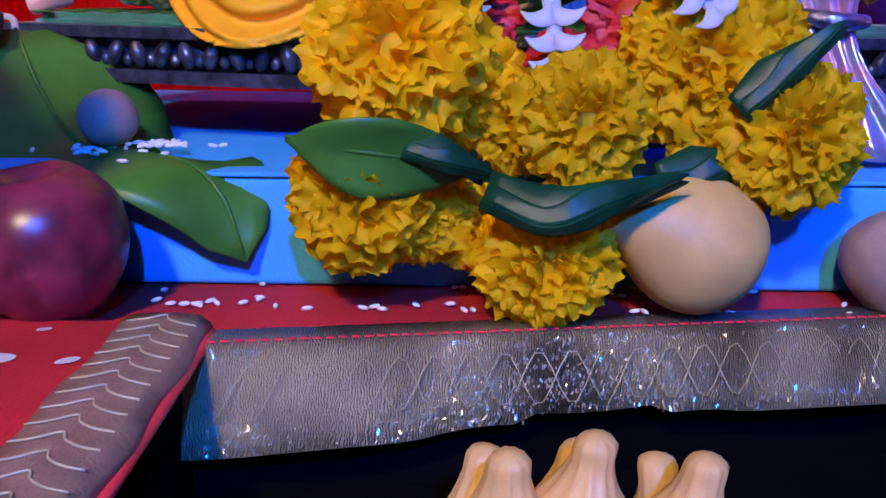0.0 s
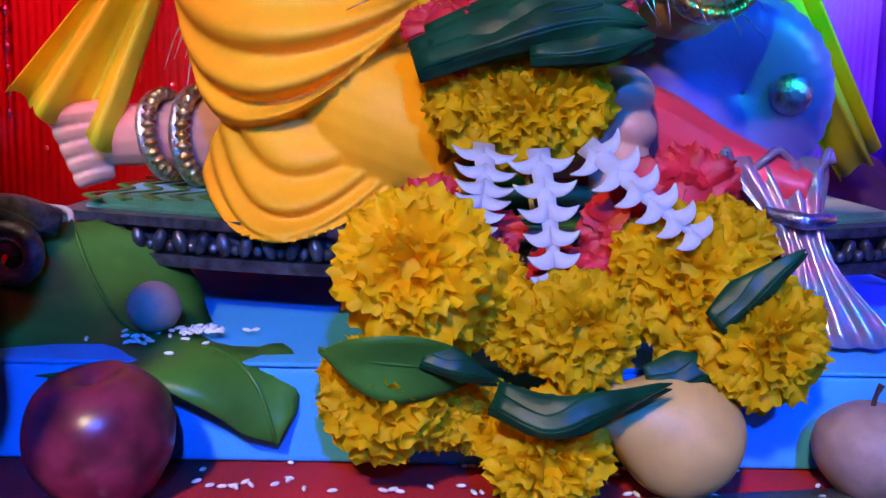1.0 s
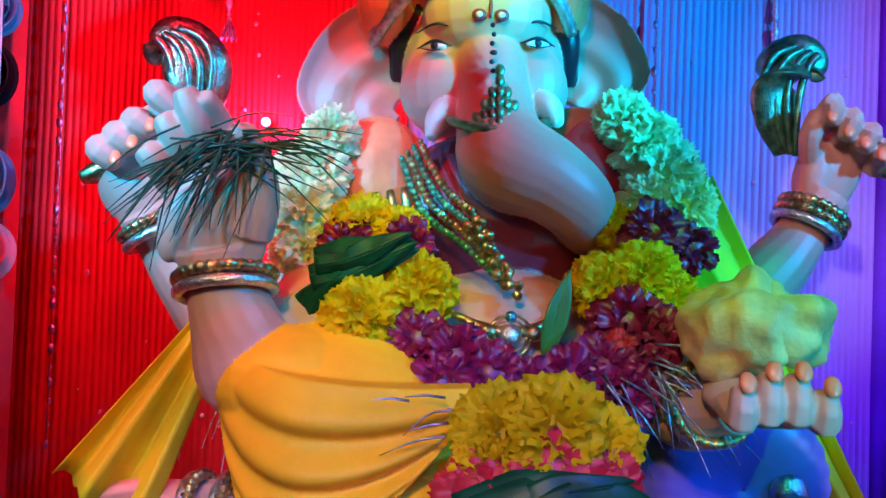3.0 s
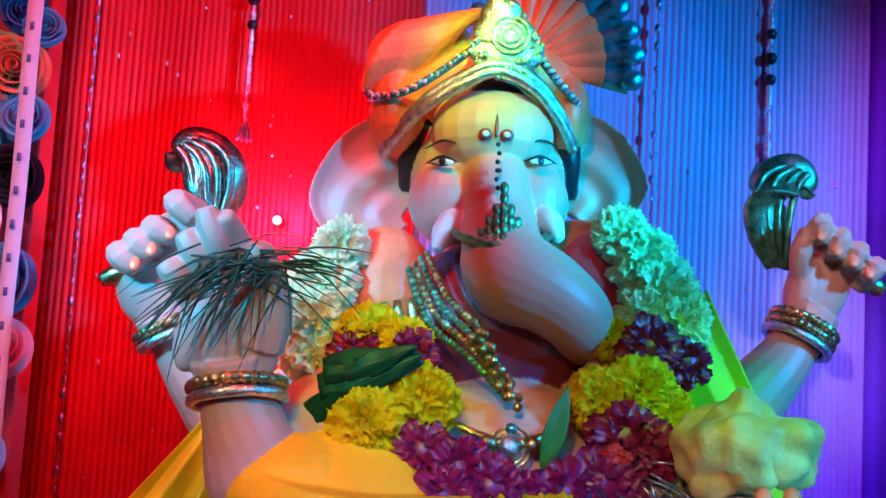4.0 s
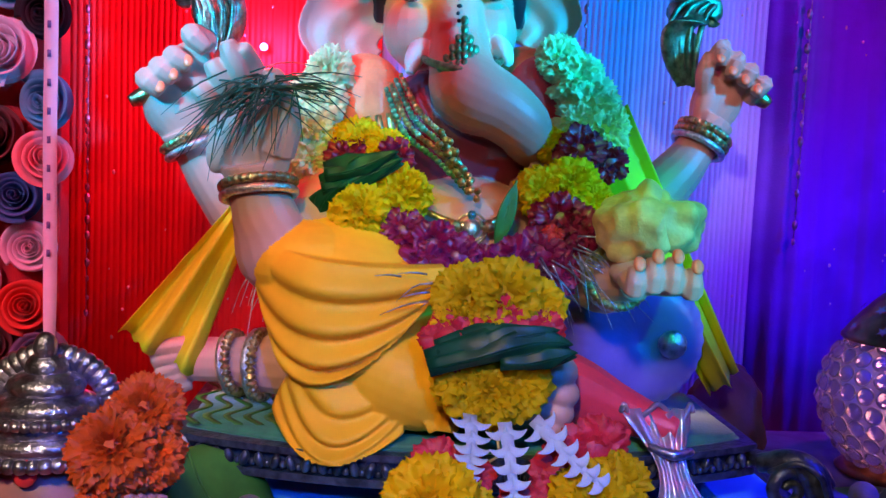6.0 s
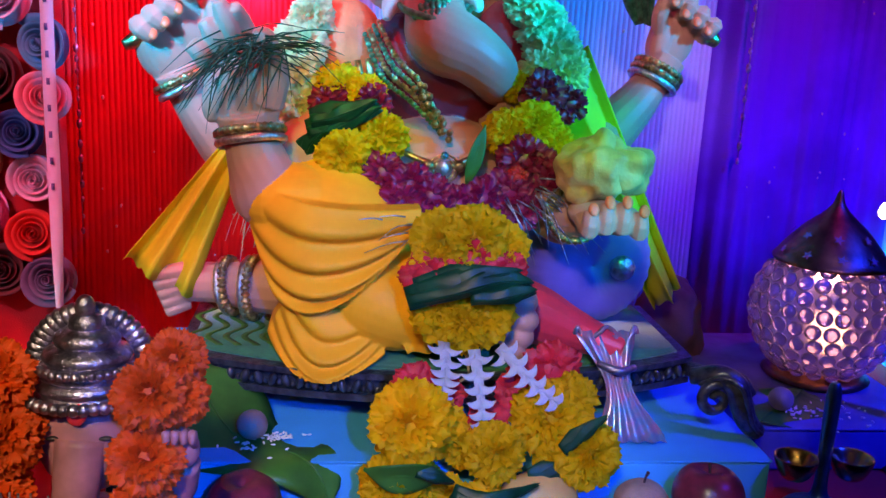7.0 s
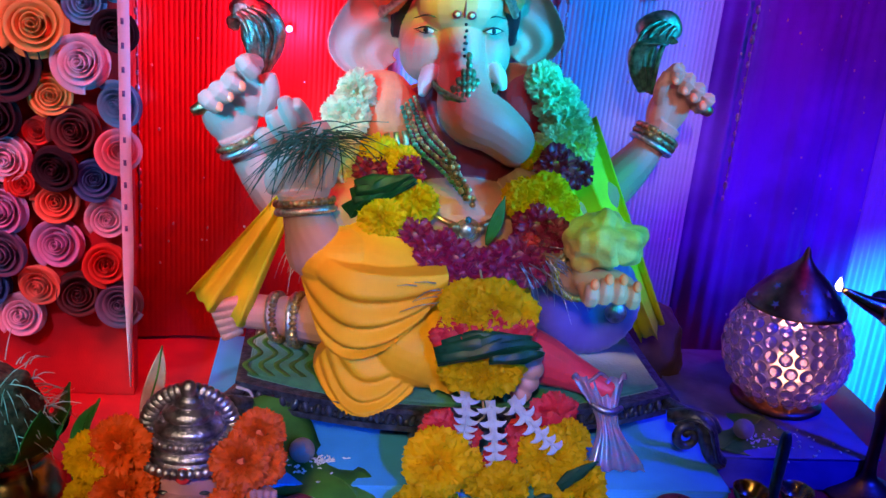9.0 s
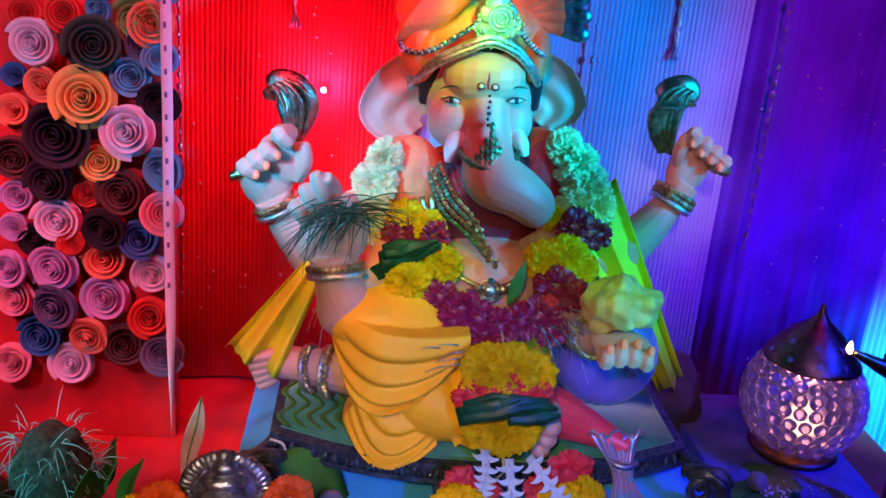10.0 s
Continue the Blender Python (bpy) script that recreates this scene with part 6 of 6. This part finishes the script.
# ---- bead strings ----
def bead_string(name, label, x, y, z0, z1, pitch, mat, big=(), seed=0, tassel=False):
    t = thing(name, label, "bead string")
    bm = bmesh.new()
    tube(bm, [(x, y, z0, 0.0006), (x + 0.001, y, (z0 + z1) / 2, 0.0006), (x, y, z1, 0.0006)], 8, 5)
    part("thread", bm, "silver", t)
    bm = bmesh.new()
    ball(bm, (0, 0, 0), (0.0022, 0.0022, 0.0040), seg=8, ring=6)
    src = part("bead", bm, mat, t)
    src.location = (x, y, z0 + 0.004)
    rng = random.Random(seed)
    z = z0 + 0.004 + pitch
    while z < z1:
        s = rng.uniform(0.6, 1.5)
        share("bead", src, t, pose(x + 0.001 * math.sin(z * 9), y, z, 0, 0, rng.uniform(0, 90)) @ Matrix.Diagonal((s, s, s, 1)))
        z += pitch * rng.uniform(0.7, 1.4)
    for zb, r in big:
        bm = bmesh.new()
        ball(bm, (x, y, zb), r, seg=14, ring=10)
        part("large_bead", bm, "black", t, "round black bead")
    if tassel:
        bm = bmesh.new()
        for k in range(9):
            a = k / 9 * 6.28
            tube(bm, [(x, y, z0 + 0.006, 0.001), (x + 0.004 * math.cos(a), y + 0.004 * math.sin(a), z0 - 0.004, 0.0012), (x + 0.007 * math.cos(a), y + 0.007 * math.sin(a), z0 - 0.014, 0.0008)], 6, 5)
        part("tassel", bm, "silver", t)


bead_string("bead_string", "string of small glass beads hanging before the red curtain", -0.352, 0.745, 0.19, 1.3, 0.016, "silver", seed=1)
bead_string("bead_string", "string of small glass beads hanging before the violet-lit curtain", 0.402, 0.768, 0.29, 1.3, 0.018, "silver", seed=2)
bead_string("bead_string", "string of small beads hanging before the pale curtain", 0.158, 0.766, 0.45, 1.3, 0.017, "silver", seed=3)
bead_string("bead_pendant", "bead pendant with black beads and a silver tassel", -0.216, 0.762, 0.560, 1.3, 0.0052, "sequin", ((0.655, 0.005), (0.679, 0.006), (0.704, 0.005)), 4, True)
bead_string("bead_pendant", "fine bead pendant with black beads before the pale curtain", 0.263, 0.766, 0.555, 1.3, 0.0052, "sequin", ((0.632, 0.0055), (0.652, 0.006), (0.675, 0.0055)), 5, True)


def led_spot():
    t = thing("led_lamp", "tiny glowing pink lamp clipped to the red curtain", "lamp", (-0.178, 0.750, 0.474))
    bm = bmesh.new()
    ball(bm, (0, 0, 0), 0.004)
    part("lens", bm, "led", t)
    bm = bmesh.new()
    tube(bm, [(0, 0.003, 0, 0.003), (0, 0.008, 0.0, 0.003), (0, 0.012, 0.0, 0.003)], 6, 8)
    part("holder", bm, "black", t)
    lamp("led_light", "POINT", (-0.178, 0.729, 0.474), (0, 0, 0), 2.0, (1.0, 0.06, 0.30), 0.006)


led_spot()


# ---- crystal lamp ----
def crystal_lamp():
    cx, cy = 0.428, 0.572
    t = thing("crystal_lamp", "round crystal bead lamp with a pierced brass lid, lit inside", "lamp", (cx, cy, 0.097))
    bm = bmesh.new()
    lathe(bm, [(0.0005, 0.0), (0.050, 0.0), (0.054, 0.004), (0.046, 0.008), (0.0005, 0.009)], 40)
    part("foot", bm, "darkbrass", t)
    bm = bmesh.new()
    R, zc = 0.068, 0.072
    ang = np.linspace(-1.10, 0.86, 22)
    lathe(bm, [(R * math.cos(a), zc + R * math.sin(a)) for a in ang], 48)
    g = part("globe", bm, "shell", t, "lilac glass globe")
    bm = bmesh.new()
    ball(bm, (0, 0, 0), (0.0072, 0.0072, 0.0052), seg=10, ring=6)
    tube(bm, [(0.0074 * math.cos(a), 0.0074 * math.sin(a), 0, 0.0008) for a in np.linspace(0, 2 * math.pi, 13)], 16, 5, 1)
    src = part("crystal", bm, ["crystal", "silver"], g)
    first = True
    for k, a in enumerate(np.linspace(-0.95, 0.80, 9)):
        r = (R + 0.002) * math.cos(a)
        n = int(2 * math.pi * r / 0.0165)
        for j in range(n):
            b = 2 * math.pi * (j + 0.5 * (k % 2)) / n
            d = Vector((math.cos(a) * math.cos(b), math.cos(a) * math.sin(b), math.sin(a)))
            m = Matrix.Translation(d * (R + 0.003) + Vector((0, 0, zc))) @ d.to_track_quat("Z", "Y").to_matrix().to_4x4()
            if first:
                src.matrix_basis, first = m, False
            else:
                share("crystal", src, g, m)
    bm = bmesh.new()
    lathe(bm, spline([(0.047, 0.124), (0.056, 0.124), (0.057, 0.127), (0.054, 0.131), (0.046, 0.142), (0.030, 0.160), (0.014, 0.174), (0.006, 0.184), (0.003, 0.194), (0.0008, 0.198)], 40), 48)
    lid = part("lid", bm, "darkbrass", t, "pointed brass lid pierced with stars")
    for row, (r, z, n) in enumerate(((0.0515, 0.1365, 10), (0.0385, 0.1535, 8))):
        for j in range(n):
            b = 2 * math.pi * (j + 0.5 * row) / n
            bm = bmesh.new()
            vs = []
            for q in range(10):
                rr = 0.0058 if q % 2 == 0 else 0.0024
                vs.append(bm.verts.new((rr * math.cos(q * math.pi / 5), rr * math.sin(q * math.pi / 5), 0)))
            bm.faces.new(vs)
            ob = part("star_hole", bm, "foil", lid)
            d = Vector((math.cos(b), math.sin(b), 0.85)).normalized()
            ob.matrix_basis = Matrix.Translation((r * math.cos(b) + d.x * 0.0012, r * math.sin(b) + d.y * 0.0012, z + d.z * 0.0012)) @ d.to_track_quat("Z", "Y").to_matrix().to_4x4()
    bm = bmesh.new()
    ball(bm, (-0.008, -0.026, 0.062), (0.015, 0.015, 0.018))
    part("bulb", bm, "bulb", t, "glowing warm bulb")
    lamp("bulb_light", "POINT", (cx, cy, 0.097 + 0.1), (0, 0, 0), 0.2, (1.0, 0.42, 0.24), 0.01)


crystal_lamp()


def oil_lamp_high():
    t = thing("hanging_oil_lamp", "brass oil lamp on a tall stand with a burning wick", "oil lamp", (0.478, 0.437, 0.0))
    bm = bmesh.new()
    lathe(bm, spline([(0.0005, 0.0555), (0.040, 0.0555), (0.042, 0.060), (0.020, 0.070), (0.008, 0.085), (0.0065, 0.14), (0.010, 0.16), (0.0065, 0.18), (0.0065, 0.235), (0.010, 0.25), (0.018, 0.256)], 60), 28)
    part("stand", bm, "darkbrass", t)
    bm = bmesh.new()
    lathe(bm, spline([(0.0005, 0.252), (0.020, 0.254), (0.034, 0.264), (0.040, 0.280), (0.038, 0.281), (0.030, 0.270), (0.0005, 0.266)], 30), 32)
    bowl = part("bowl", bm, "brass", t)
    bm = bmesh.new()
    tube(bm, [(-0.030, 0, 0.274, 0.012), (-0.050, 0, 0.281, 0.008), (-0.070, 0, 0.290, 0.005), (-0.080, 0, 0.294, 0.003)], 16, 12)
    part("spout", bm, "brass", bowl)
    bm = bmesh.new()
    tube(bm, [(-0.084, 0, 0.293, 0.0015), (-0.086, 0, 0.297, 0.0034), (-0.086, 0, 0.301, 0.0032), (-0.086, 0, 0.307, 0.0006)], 14, 12)
    part("flame", bm, "flame", t, "small yellow flame")
    lamp("flame_light", "POINT", (0.392, 0.425, 0.312), (0, 0, 0), 0.12, (1.0, 0.6, 0.25), 0.006)


oil_lamp_high()


def small_lamp_stand():
    t = thing("brass_lamp_stand", "small brass stand with cups in front of the lamp box", "oil lamp", (0.331, 0.365, 0.0555))
    bm = bmesh.new()
    lathe(bm, spline([(0.0005, 0.0), (0.026, 0.0), (0.027, 0.004), (0.012, 0.012), (0.006, 0.022), (0.0055, 0.05), (0.0062, 0.100), (0.004, 0.114), (0.0005, 0.116)], 40), 24)
    part("post", bm, "tealmetal", t)
    for s in (-1, 1):
        bm = bmesh.new()
        lathe(bm, spline([(0.0005, 0.030), (0.010, 0.032), (0.016, 0.042), (0.018, 0.050), (0.016, 0.049), (0.009, 0.038), (0.0005, 0.036)], 20), 20, (s * 0.024, 0, 0))
        part("cup", bm, "brass", t)


small_lamp_stand()


def bundle():
    bm = bmesh.new()
    ball(bm, (0.295, 0.655, 0.118), (0.040, 0.034, 0.062), seg=40, ring=28)
    for v in bm.verts:
        d = v.co - Vector((0.295, 0.655, 0.118))
        v.co += d.normalized() * (0.010 * noise.noise(v.co * 35) + 0.004 * noise.noise(v.co * 90))
    tagged(part("brown_pouch", bm, "bundle"), "dark brown crumpled cloth pouch beside the throne", "pouch")


bundle()
